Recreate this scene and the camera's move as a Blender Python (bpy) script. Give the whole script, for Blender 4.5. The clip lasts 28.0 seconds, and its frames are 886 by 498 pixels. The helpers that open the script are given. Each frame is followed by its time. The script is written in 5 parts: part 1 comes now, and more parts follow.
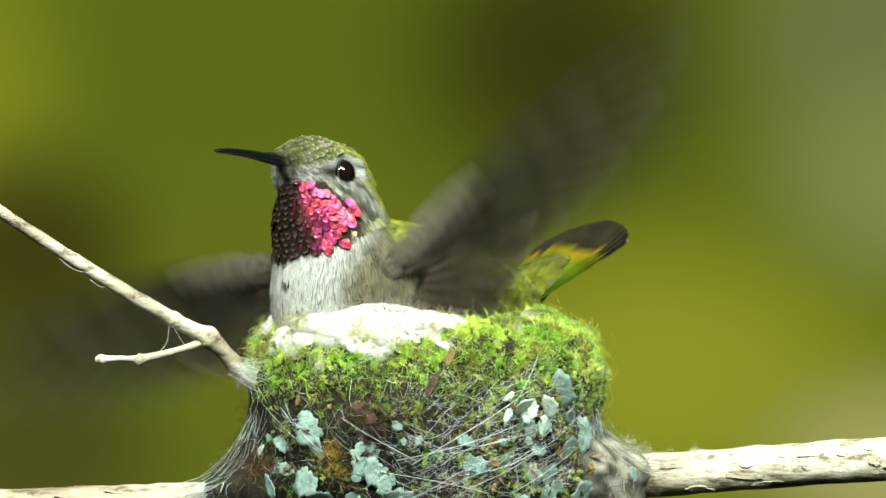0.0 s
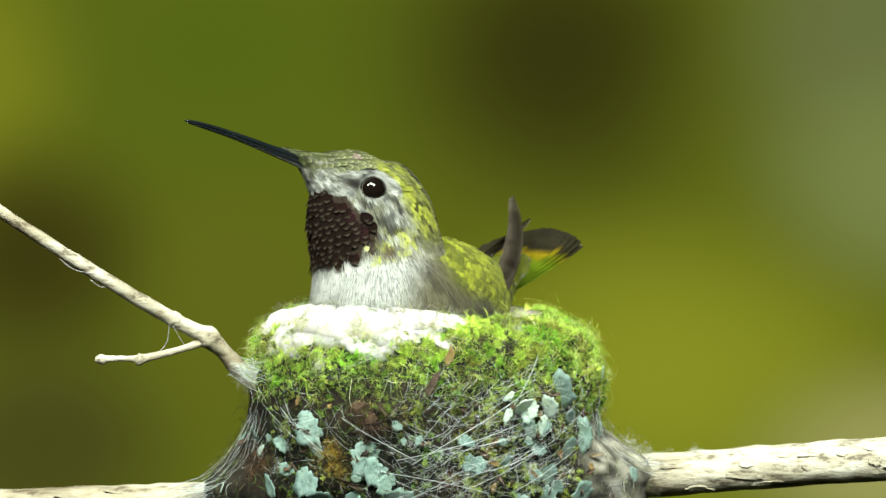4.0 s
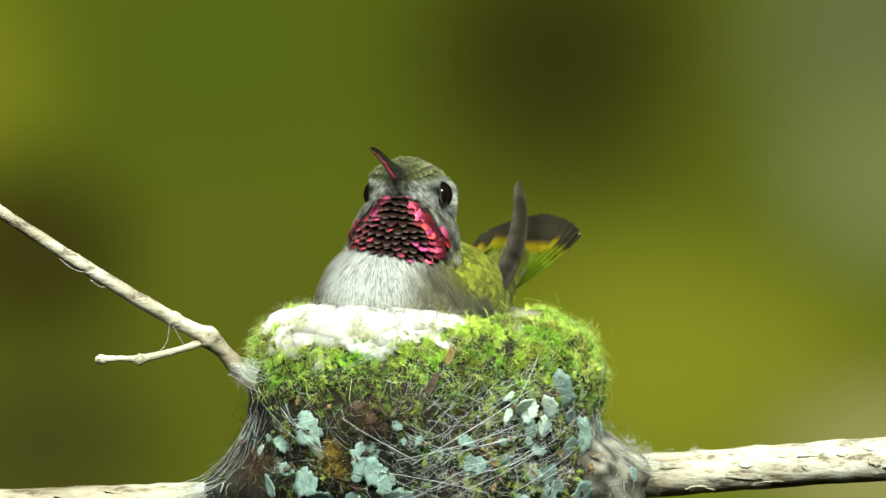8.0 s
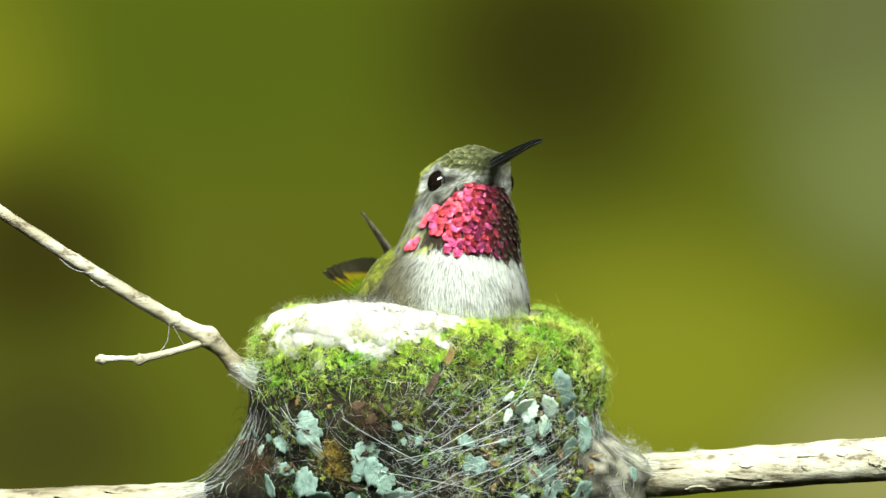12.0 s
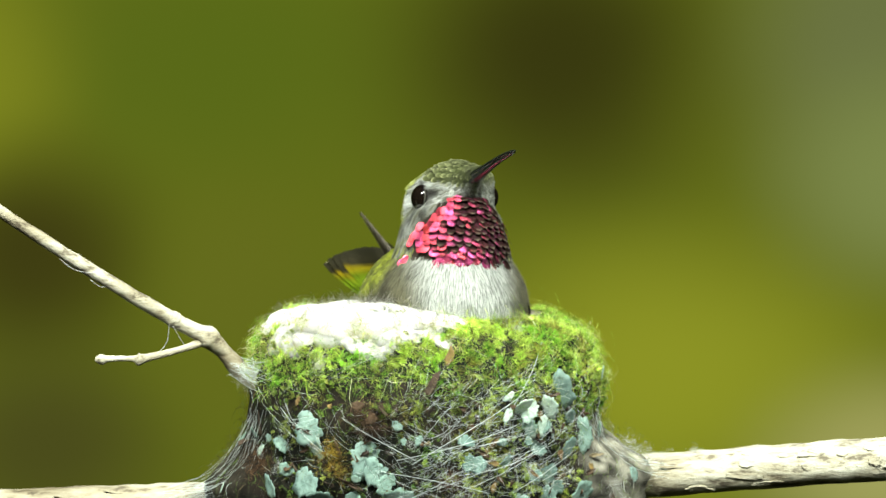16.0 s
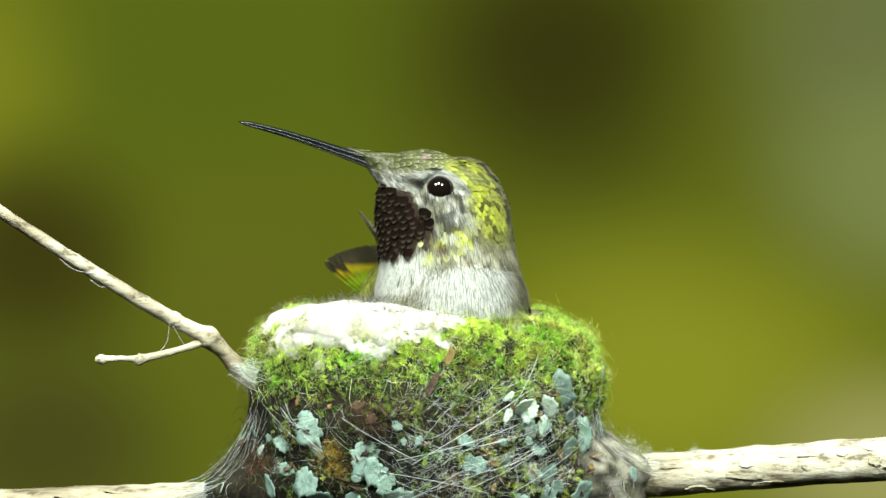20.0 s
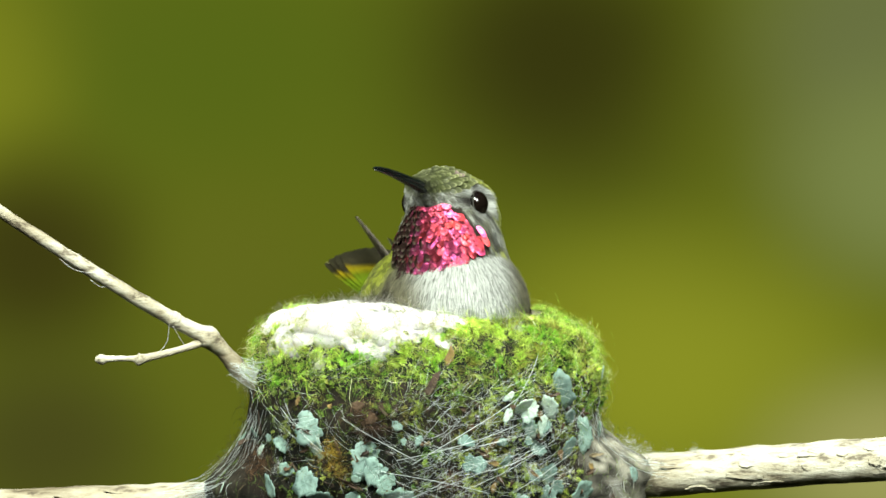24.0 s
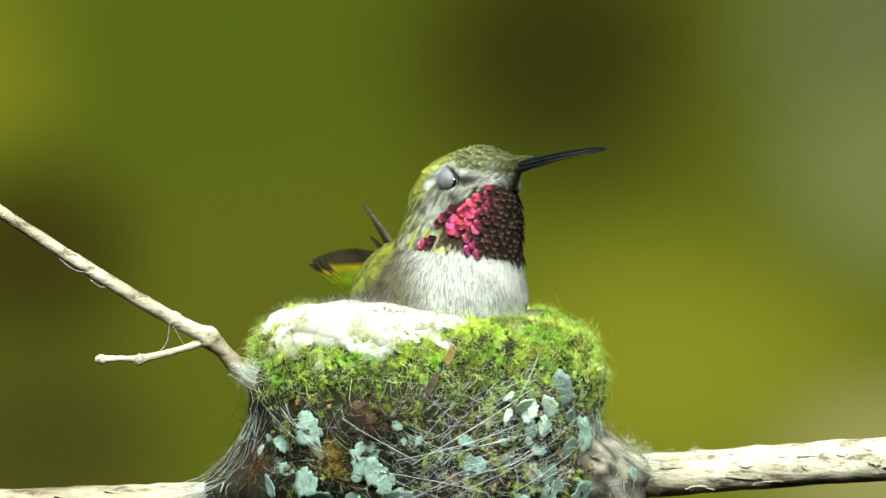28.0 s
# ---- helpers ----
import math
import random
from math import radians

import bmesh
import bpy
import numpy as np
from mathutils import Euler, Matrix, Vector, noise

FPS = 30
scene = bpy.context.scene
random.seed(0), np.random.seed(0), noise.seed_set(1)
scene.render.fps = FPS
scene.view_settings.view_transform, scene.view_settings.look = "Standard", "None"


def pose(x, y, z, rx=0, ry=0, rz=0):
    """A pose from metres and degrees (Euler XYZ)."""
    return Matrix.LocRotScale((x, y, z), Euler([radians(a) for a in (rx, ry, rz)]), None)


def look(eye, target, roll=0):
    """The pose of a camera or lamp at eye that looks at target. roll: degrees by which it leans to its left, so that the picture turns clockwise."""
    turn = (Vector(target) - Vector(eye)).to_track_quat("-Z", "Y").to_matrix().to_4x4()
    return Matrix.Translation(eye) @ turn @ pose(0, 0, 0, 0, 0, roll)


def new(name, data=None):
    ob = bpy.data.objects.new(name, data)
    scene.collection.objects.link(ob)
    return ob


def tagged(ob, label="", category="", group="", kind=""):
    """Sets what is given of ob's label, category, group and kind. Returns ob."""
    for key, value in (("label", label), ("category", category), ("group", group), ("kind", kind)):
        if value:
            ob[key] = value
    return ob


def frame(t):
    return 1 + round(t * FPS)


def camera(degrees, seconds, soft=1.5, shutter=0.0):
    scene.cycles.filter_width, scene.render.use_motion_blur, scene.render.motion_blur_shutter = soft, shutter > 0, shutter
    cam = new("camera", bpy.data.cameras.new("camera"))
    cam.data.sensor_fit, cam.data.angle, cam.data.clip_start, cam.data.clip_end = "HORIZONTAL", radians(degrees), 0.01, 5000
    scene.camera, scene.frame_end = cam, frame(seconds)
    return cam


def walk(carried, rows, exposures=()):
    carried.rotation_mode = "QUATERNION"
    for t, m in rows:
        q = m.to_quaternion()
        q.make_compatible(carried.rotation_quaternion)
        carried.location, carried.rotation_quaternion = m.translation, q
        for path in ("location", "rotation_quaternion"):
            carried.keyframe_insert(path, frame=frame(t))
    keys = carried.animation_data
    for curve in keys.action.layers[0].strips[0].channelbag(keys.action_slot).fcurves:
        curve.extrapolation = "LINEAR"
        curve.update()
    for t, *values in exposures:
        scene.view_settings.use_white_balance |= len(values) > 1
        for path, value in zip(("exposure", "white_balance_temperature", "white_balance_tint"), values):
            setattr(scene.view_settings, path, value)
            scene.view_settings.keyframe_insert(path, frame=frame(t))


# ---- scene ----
# Lengths in the scene are given in millimetres about the middle of the nest's
# branch, 1.5 m above the ground, and turned into metres by P().
MM = 0.001
BASE = 1.5


def P(x, y, z):
    return Vector((x * MM, y * MM, BASE + z * MM))


# ---- camera ----
cam = camera(6.0, 28.0, soft=1.5, shutter=0.5)
TILT = 3.0
DIST = 1126.0
EYE = P(0, -DIST * math.cos(radians(TILT)), DIST * math.sin(radians(TILT)))
cam.data.dof.use_dof = True
cam.data.dof.focus_distance = 1.112
cam.data.dof.aperture_fstop = 56.0
walk(cam, [(0.0, look(EYE, P(0, 0, 0))), (28.0, look(EYE, P(0, 0, 0)))],
     exposures=[(0.0, 0.10), (1.5, 0.06), (3.0, 0.0), (5.5, -0.07), (8.1, -0.07), (9.0, 0.06), (18.0, 0.06), (21.0, 0.0), (28.0, 0.0)])

# ---- light ----
world = bpy.data.worlds.new("world")
scene.world = world
world.use_nodes = True
wn = world.node_tree
sky = wn.nodes.new("ShaderNodeTexSky")
sky.sky_type = "NISHITA"
sky.sun_disc = False
sky.sun_elevation = radians(50)
sky.sun_rotation = radians(190)
wn.links.new(sky.outputs[0], wn.nodes["Background"].inputs[0])
wn.nodes["Background"].inputs[1].default_value = 0.06

# the small light panels that show as catchlights in the bird's eye
PANELS = [(-430, 1050, 46), (-20, 1080, 52), (360, 1020, 42)]
for k, (dx, dist, elev) in enumerate(PANELS):
    ld = bpy.data.lights.new("light_panel", "AREA")
    ld.shape, ld.size, ld.size_y = "RECTANGLE", 0.22, 0.20
    ld.energy = 15.5
    ld.color = (0.96, 1.0, 0.88)
    lo = new("light_panel", ld)
    e = radians(elev)
    lo.matrix_world = look(P(dx, -dist * math.cos(e), dist * math.sin(e)), P(0, 0, -15))


# ---- materials ----
def nodes_of(name):
    m = bpy.data.materials.new(name)
    m.use_nodes = True
    nt = m.node_tree
    return m, nt, nt.nodes["Principled BSDF"]


def add(nt, kind, **values):
    n = nt.nodes.new(kind)
    for k, v in values.items():
        n.inputs[k].default_value = v
    return n


def noise_at(nt, scale, detail=4.0, rough=0.6, space="Object", stretch=None):
    tc = nt.nodes.new("ShaderNodeTexCoord")
    n = add(nt, "ShaderNodeTexNoise", Scale=scale, Detail=detail, Roughness=rough)
    if stretch:
        mp = nt.nodes.new("ShaderNodeMapping")
        mp.inputs["Scale"].default_value = stretch
        nt.links.new(tc.outputs[space], mp.inputs[0])
        nt.links.new(mp.outputs[0], n.inputs["Vector"])
    else:
        nt.links.new(tc.outputs[space], n.inputs["Vector"])
    return n


def ramp(nt, source, stops):
    r = nt.nodes.new("ShaderNodeValToRGB")
    el = r.color_ramp.elements
    while len(el) < len(stops):
        el.new(0.5)
    for e, (p, c) in zip(el, stops):
        e.position, e.color = p, (*c, 1)
    nt.links.new(source, r.inputs[0])
    return r


def bump(nt, bsdf, source, strength, dist):
    b = add(nt, "ShaderNodeBump", Strength=strength, Distance=dist)
    nt.links.new(source, b.inputs["Height"])
    nt.links.new(b.outputs[0], bsdf.inputs["Normal"])
    return b


def multiply(nt, a, b, fac=1.0):
    m = nt.nodes.new("ShaderNodeMix")
    m.data_type, m.blend_type = "RGBA", "MULTIPLY"
    m.inputs[0].default_value = fac
    nt.links.new(a, m.inputs[6])
    nt.links.new(b, m.inputs[7])
    return m.outputs[2]


def mat_plumage(name, rough=0.7, sheen=0.3, metal=0.0, barb=0.45, spec=0.1):
    """Feathers: each one's own colour, fine barbs across it."""
    m, nt, b = nodes_of(name)
    at = nt.nodes.new("ShaderNodeAttribute")
    at.attribute_name = "Col"
    uv = nt.nodes.new("ShaderNodeUVMap")
    w = add(nt, "ShaderNodeTexWave", Scale=2.2, Distortion=1.5, Detail=2.0)
    nt.links.new(uv.outputs[0], w.inputs["Vector"])
    r = ramp(nt, w.outputs["Fac"], [(0.0, (1 - barb,) * 3), (0.6, (1, 1, 1))])
    nt.links.new(multiply(nt, at.outputs["Color"], r.outputs[0]), b.inputs["Base Color"])
    bump(nt, b, w.outputs["Fac"], 0.4, 0.0001)
    b.inputs["Roughness"].default_value = rough
    b.inputs["Metallic"].default_value = metal
    b.inputs["Sheen Weight"].default_value = sheen
    b.inputs["Specular IOR Level"].default_value = spec
    return m


def mat_gorget():
    """Iridescent throat feathers: dark themselves, with a coloured mirror-like sheen that turns from red to violet as it slants."""
    m, nt, b = nodes_of("gorget_feather")
    lw = add(nt, "ShaderNodeLayerWeight", Blend=0.5)
    info = nt.nodes.new("ShaderNodeObjectInfo")
    shift = nt.nodes.new("ShaderNodeMath")
    shift.operation = "MULTIPLY_ADD"
    shift.inputs[1].default_value = 0.10
    nt.links.new(info.outputs["Random"], shift.inputs[0])
    slant = nt.nodes.new("ShaderNodeMath")
    slant.operation = "MULTIPLY"
    slant.inputs[1].default_value = 0.45
    nt.links.new(lw.outputs["Facing"], slant.inputs[0])
    nt.links.new(slant.outputs[0], shift.inputs[2])
    hue = ramp(nt, shift.outputs[0], [(0.0, (0.80, 0.085, 0.08)), (0.05, (0.80, 0.11, 0.18)), (0.11, (0.84, 0.13, 0.36)), (0.19, (0.78, 0.12, 0.52))])
    uv = nt.nodes.new("ShaderNodeUVMap")
    w = add(nt, "ShaderNodeTexWave", Scale=3.4, Distortion=0.9, Detail=2.0)
    nt.links.new(uv.outputs[0], w.inputs["Vector"])
    r2 = ramp(nt, w.outputs["Fac"], [(0.0, (0.34, 0.28, 0.30)), (0.7, (1, 1, 1))])
    sep = nt.nodes.new("ShaderNodeSeparateXYZ")
    nt.links.new(uv.outputs[0], sep.inputs[0])
    tip = ramp(nt, sep.outputs["Y"], [(0.0, (1, 1, 1)), (0.80, (1, 1, 1)), (0.95, (0.18, 0.10, 0.10))])
    nt.links.new(multiply(nt, multiply(nt, hue.outputs[0], r2.outputs[0]), tip.outputs[0]), b.inputs["Base Color"])
    bump(nt, b, w.outputs["Fac"], 0.35, 0.0001)
    b.inputs["Metallic"].default_value = 1.0
    b.inputs["Roughness"].default_value = 0.36
    dark = nt.nodes.new("ShaderNodeBsdfDiffuse")
    fringe = ramp(nt, sep.outputs["Y"], [(0.0, (0.014, 0.010, 0.007)), (0.70, (0.020, 0.015, 0.010)), (0.98, (0.13, 0.115, 0.085))])
    nt.links.new(multiply(nt, fringe.outputs[0], r2.outputs[0]), dark.inputs[0])
    mix = nt.nodes.new("ShaderNodeMixShader")
    # the sheen shows only where the barbules face the eye
    sheen = nt.nodes.new("ShaderNodeMapRange")
    sheen.interpolation_type = "SMOOTHSTEP"
    for k, v in (("From Min", 0.05), ("From Max", 0.13), ("To Min", 0.95), ("To Max", 0.02)):
        sheen.inputs[k].default_value = v
    nt.links.new(lw.outputs["Facing"], sheen.inputs["Value"])
    nt.links.new(sheen.outputs[0], mix.inputs[0])
    nt.links.new(dark.outputs[0], mix.inputs[1])
    nt.links.new(b.outputs[0], mix.inputs[2])
    nt.links.new(mix.outputs[0], nt.nodes["Material Output"].inputs[0])
    return m


def mat_quill(name, dark, pale, rough=0.45, thin=0.0):
    """Flight feathers: dark vanes with fine slanting barbs and worn pale edges."""
    m, nt, b = nodes_of(name)
    uv = nt.nodes.new("ShaderNodeUVMap")
    w = add(nt, "ShaderNodeTexWave", Scale=14.0, Distortion=2.0, Detail=2.0)
    nt.links.new(uv.outputs[0], w.inputs["Vector"])
    n = noise_at(nt, 180.0)
    at = nt.nodes.new("ShaderNodeAttribute")
    at.attribute_name = "Col"
    r = ramp(nt, n.outputs[0], [(0.3, dark), (0.75, pale)])
    r2 = ramp(nt, w.outputs["Fac"], [(0.0, (0.7, 0.7, 0.7)), (1.0, (1, 1, 1))])
    c = multiply(nt, r.outputs[0], r2.outputs[0])
    nt.links.new(multiply(nt, c, at.outputs["Color"]), b.inputs["Base Color"])
    bump(nt, b, w.outputs["Fac"], 0.25, 0.0001)
    b.inputs["Roughness"].default_value = rough
    b.inputs["Specular IOR Level"].default_value = 0.25
    if thin:
        t = nt.nodes.new("ShaderNodeBsdfTransparent")
        mix = nt.nodes.new("ShaderNodeMixShader")
        mix.inputs[0].default_value = thin
        nt.links.new(b.outputs[0], mix.inputs[1])
        nt.links.new(t.outputs[0], mix.inputs[2])
        nt.links.new(mix.outputs[0], nt.nodes["Material Output"].inputs[0])
    return m


def mat_coloured(name, rough=0.75, grain=900.0, low=0.65, trans=0.0, sheen=0.0, deep=0.0):
    """A stuff whose pieces carry their own colours, with a fine grain."""
    m, nt, b = nodes_of(name)
    at = nt.nodes.new("ShaderNodeAttribute")
    at.attribute_name = "Col"
    n = noise_at(nt, grain)
    r = ramp(nt, n.outputs[0], [(0.3, (low,) * 3), (0.7, (1, 1, 1))])
    c = multiply(nt, at.outputs["Color"], r.outputs[0])
    nt.links.new(c, b.inputs["Base Color"])
    bump(nt, b, n.outputs[0], 0.3, 0.0002)
    b.inputs["Roughness"].default_value = rough
    b.inputs["Specular IOR Level"].default_value = 0.3
    b.inputs["Sheen Weight"].default_value = sheen
    if deep:
        b.inputs["Subsurface Weight"].default_value = 1.0
        b.inputs["Subsurface Radius"].default_value = (1, 1, 0.95)
        b.inputs["Subsurface Scale"].default_value = deep
    if trans:
        t = nt.nodes.new("ShaderNodeBsdfTranslucent")
        nt.links.new(c, t.inputs[0])
        mix = nt.nodes.new("ShaderNodeMixShader")
        mix.inputs[0].default_value = trans
        nt.links.new(b.outputs[0], mix.inputs[1])
        nt.links.new(t.outputs[0], mix.inputs[2])
        nt.links.new(mix.outputs[0], nt.nodes["Material Output"].inputs[0])
    return m


def mat_bark():
    m, nt, b = nodes_of("pale_bark")
    n1 = noise_at(nt, 140.0, 6.0, 0.6, stretch=(0.35, 1.0, 1.0))
    n2 = noise_at(nt, 620.0, 5.0, 0.7, stretch=(0.4, 1.0, 1.0))
    r1 = ramp(nt, n1.outputs[0], [(0.25, (0.17, 0.14, 0.085)), (0.40, (0.40, 0.375, 0.28)), (0.56, (0.60, 0.60, 0.50)), (0.8, (0.36, 0.33, 0.23))])
    r2 = ramp(nt, n2.outputs[0], [(0.37, (0.14, 0.10, 0.06)), (0.46, (0.70, 0.66, 0.58)), (0.62, (1, 1, 1))])
    nt.links.new(multiply(nt, r1.outputs[0], r2.outputs[0], 0.85), b.inputs["Base Color"])
    bump(nt, b, n2.outputs[0], 0.7, 0.0006)
    b.inputs["Roughness"].default_value = 0.75
    return m


def mat_lichen(name, low, mid, high):
    m, nt, b = nodes_of(name)
    n1 = noise_at(nt, 420.0, 5.0, 0.65)
    n2 = noise_at(nt, 1900.0, 3.0, 0.6)
    inf = nt.nodes.new("ShaderNodeObjectInfo")
    r1 = ramp(nt, n1.outputs[0], [(0.28, low), (0.48, mid), (0.72, high)])
    r2 = ramp(nt, inf.outputs["Random"], [(0.0, (0.75, 0.8, 0.77)), (0.6, (0.95, 1.0, 1.0)), (1.0, (1.2, 1.25, 1.18))])
    r3 = ramp(nt, n2.outputs[0], [(0.30, (0.45, 0.45, 0.42)), (0.45, (1, 1, 1))])
    nt.links.new(multiply(nt, multiply(nt, r1.outputs[0], r2.outputs[0]), r3.outputs[0], 1.0), b.inputs["Base Color"])
    bump(nt, b, n1.outputs[0], 0.3, 0.0003)
    b.inputs["Roughness"].default_value = 0.85
    return m


def mat_chip():
    """Bits of bark and dead leaf, from near black to ochre."""
    m, nt, b = nodes_of("bark_chip")
    n1 = noise_at(nt, 800.0, 4.0, 0.6)
    inf = nt.nodes.new("ShaderNodeObjectInfo")
    r1 = ramp(nt, n1.outputs[0], [(0.3, (0.35, 0.35, 0.35)), (0.7, (1, 1, 1))])
    r2 = ramp(nt, inf.outputs["Random"], [(0.0, (0.03, 0.025, 0.02)), (0.4, (0.09, 0.055, 0.03)), (0.7, (0.13, 0.075, 0.035)), (0.85, (0.30, 0.21, 0.06)), (1.0, (0.28, 0.24, 0.16))])
    nt.links.new(multiply(nt, r2.outputs[0], r1.outputs[0]), b.inputs["Base Color"])
    bump(nt, b, n1.outputs[0], 0.8, 0.0004)
    b.inputs["Roughness"].default_value = 0.85
    return m


def mat_plain(name, colour, rough, spec=0.5, grain=0.0, scale=500.0, low=0.6):
    m, nt, b = nodes_of(name)
    b.inputs["Base Color"].default_value = (*colour, 1)
    b.inputs["Roughness"].default_value = rough
    b.inputs["Specular IOR Level"].default_value = spec
    if grain:
        n = noise_at(nt, scale)
        r = ramp(nt, n.outputs[0], [(0.3, tuple(low * c for c in colour)), (0.7, colour)])
        nt.links.new(r.outputs[0], b.inputs["Base Color"])
        bump(nt, b, n.outputs[0], grain, 0.0004)
    return m


def mat_backdrop():
    """Far woods thrown quite out of focus: soft patches of leaf green, shade and bark grey, painted into a sheet that
    glows.
    """
    m, nt, b = nodes_of("far_woods_glow")
    tc = nt.nodes.new("ShaderNodeTexCoord")
    warp = add(nt, "ShaderNodeTexNoise", Scale=2.2, Detail=1.0)
    nt.links.new(tc.outputs["Object"], warp.inputs["Vector"])
    add_v = nt.nodes.new("ShaderNodeVectorMath")
    add_v.operation = "MULTIPLY_ADD"
    add_v.inputs[1].default_value = (0.07, 0.07, 0.0)
    nt.links.new(warp.outputs["Color"], add_v.inputs[0])
    nt.links.new(tc.outputs["Object"], add_v.inputs[2])
    last = None
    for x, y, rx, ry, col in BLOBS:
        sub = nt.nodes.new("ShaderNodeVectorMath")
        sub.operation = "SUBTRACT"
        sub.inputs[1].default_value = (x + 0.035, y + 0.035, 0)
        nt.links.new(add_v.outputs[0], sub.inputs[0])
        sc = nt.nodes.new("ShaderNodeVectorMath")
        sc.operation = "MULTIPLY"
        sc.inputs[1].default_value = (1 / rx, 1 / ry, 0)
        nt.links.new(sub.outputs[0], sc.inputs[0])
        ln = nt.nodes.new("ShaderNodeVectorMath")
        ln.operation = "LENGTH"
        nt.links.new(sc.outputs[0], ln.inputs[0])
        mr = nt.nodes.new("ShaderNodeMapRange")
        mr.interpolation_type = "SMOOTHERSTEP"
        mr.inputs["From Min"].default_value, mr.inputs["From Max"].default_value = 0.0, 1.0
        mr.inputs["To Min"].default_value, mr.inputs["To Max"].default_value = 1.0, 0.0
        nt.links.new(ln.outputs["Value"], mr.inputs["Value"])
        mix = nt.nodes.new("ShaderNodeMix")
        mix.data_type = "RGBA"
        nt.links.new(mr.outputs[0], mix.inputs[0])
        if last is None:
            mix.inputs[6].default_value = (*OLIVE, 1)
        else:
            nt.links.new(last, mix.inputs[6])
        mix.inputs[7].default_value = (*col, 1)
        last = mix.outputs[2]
    # the sheet gives off its painted colours itself, without being lit
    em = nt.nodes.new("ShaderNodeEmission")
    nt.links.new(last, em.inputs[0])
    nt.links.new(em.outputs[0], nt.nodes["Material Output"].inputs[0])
    return m


# painted bright and shaded patches of the far woods: centre and half size in half-widths of the view, glow colour
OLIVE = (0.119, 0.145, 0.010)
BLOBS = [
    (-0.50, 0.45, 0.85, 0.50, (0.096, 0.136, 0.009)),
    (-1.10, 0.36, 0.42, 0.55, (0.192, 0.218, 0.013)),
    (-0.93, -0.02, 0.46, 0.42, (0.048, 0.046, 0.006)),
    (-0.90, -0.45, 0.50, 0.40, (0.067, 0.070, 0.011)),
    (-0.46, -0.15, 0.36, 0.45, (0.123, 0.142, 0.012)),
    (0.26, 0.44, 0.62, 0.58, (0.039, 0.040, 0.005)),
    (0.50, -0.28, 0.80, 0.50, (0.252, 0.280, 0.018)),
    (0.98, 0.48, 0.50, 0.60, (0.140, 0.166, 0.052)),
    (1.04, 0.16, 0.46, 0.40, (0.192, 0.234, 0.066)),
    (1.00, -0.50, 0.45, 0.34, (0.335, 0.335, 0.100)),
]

M_FINE = mat_plumage("fine_feathers", 0.65, 0.05, 0.0, 0.3, 0.15)
M_HEAD = mat_plumage("head_feathers", 0.45, 0.05, 0.0, 0.4, 0.4)
M_GREEN = mat_plumage("green_feathers", 0.42, 0.1, 0.45, 0.5)
M_GORGET = mat_gorget()
M_WING = mat_quill("wing_feather", (0.022, 0.018, 0.014), (0.066, 0.058, 0.044), 0.42, 0.38)
M_TAIL = mat_quill("tail_feather", (0.05, 0.045, 0.03), (0.12, 0.11, 0.07), 0.4)
M_BILL = mat_plain("horn", (0.006, 0.010, 0.012), 0.27, 0.7, 0.01, 900.0)
M_RING = mat_plain("eye_ring", (0.12, 0.12, 0.10), 0.7, 0.2, 0.8, 3500.0, 0.1)
M_EYE = mat_plain("eye", (0.006, 0.004, 0.003), 0.03, 0.6)
M_LID = mat_plain("lid_skin", (0.19, 0.21, 0.23), 0.5, 0.4, 0.3, 2500.0)
M_MOSS = mat_coloured("moss", 0.6, 1200.0, 0.75, 0.4)
M_FELT = mat_coloured("nest_felt", 0.9, 500.0, 0.35)
M_DOWN = mat_coloured("plant_down", 0.95, 700.0, 0.92, 0.0, 0.3, 0.006)
M_SILK = mat_coloured("silk", 0.45, 900.0, 0.8, 0.25)
M_BARK = mat_bark()
M_LICHEN = mat_lichen("lichen", (0.09, 0.145, 0.125), (0.19, 0.29, 0.26), (0.32, 0.44, 0.39))
M_PALE = mat_lichen("pale_lichen", (0.26, 0.35, 0.30), (0.38, 0.49, 0.43), (0.55, 0.63, 0.54))
M_CHIP = mat_chip()
# dark foliage colour of the added ring that blocks the sky
M_SKY_BLOCK = mat_plain("woods", (0.035, 0.045, 0.012), 0.95, 0.1, 0.6, 1.4, 0.3)
M_GROUND = mat_plain("forest_floor", (0.07, 0.075, 0.025), 0.9, 0.2, 0.5, 6.0, 0.4)


# ---- tools for building ----
def mesh_of(name, verts, faces, material, smooth=True, cols=None, uvs=None):
    """verts (n, 3) in millimetres; faces a list, or an array of triangles or quads."""
    me = bpy.data.meshes.new(name)
    v = np.asarray(verts, dtype=np.float32) * MM
    f = np.asarray(faces, dtype=np.int32)
    k = f.shape[1]
    me.vertices.add(len(v))
    me.vertices.foreach_set("co", v.ravel())
    me.loops.add(f.size)
    me.loops.foreach_set("vertex_index", f.ravel())
    me.polygons.add(len(f))
    me.polygons.foreach_set("loop_start", np.arange(0, f.size, k, dtype=np.int32))
    me.polygons.foreach_set("use_smooth", np.full(len(f), smooth))
    me.update(calc_edges=True)
    me.validate()
    if cols is not None:
        a = me.color_attributes.new("Col", "FLOAT_COLOR", "POINT")
        c = np.ones((len(v), 4), dtype=np.float32)
        c[:, :3] = cols
        a.data.foreach_set("color", c.ravel())
    if uvs is not None:
        layer = me.uv_layers.new(name="UVMap")
        layer.data.foreach_set("uv", np.asarray(uvs, dtype=np.float32)[f.ravel()].ravel())
    me.materials.append(material)
    return me


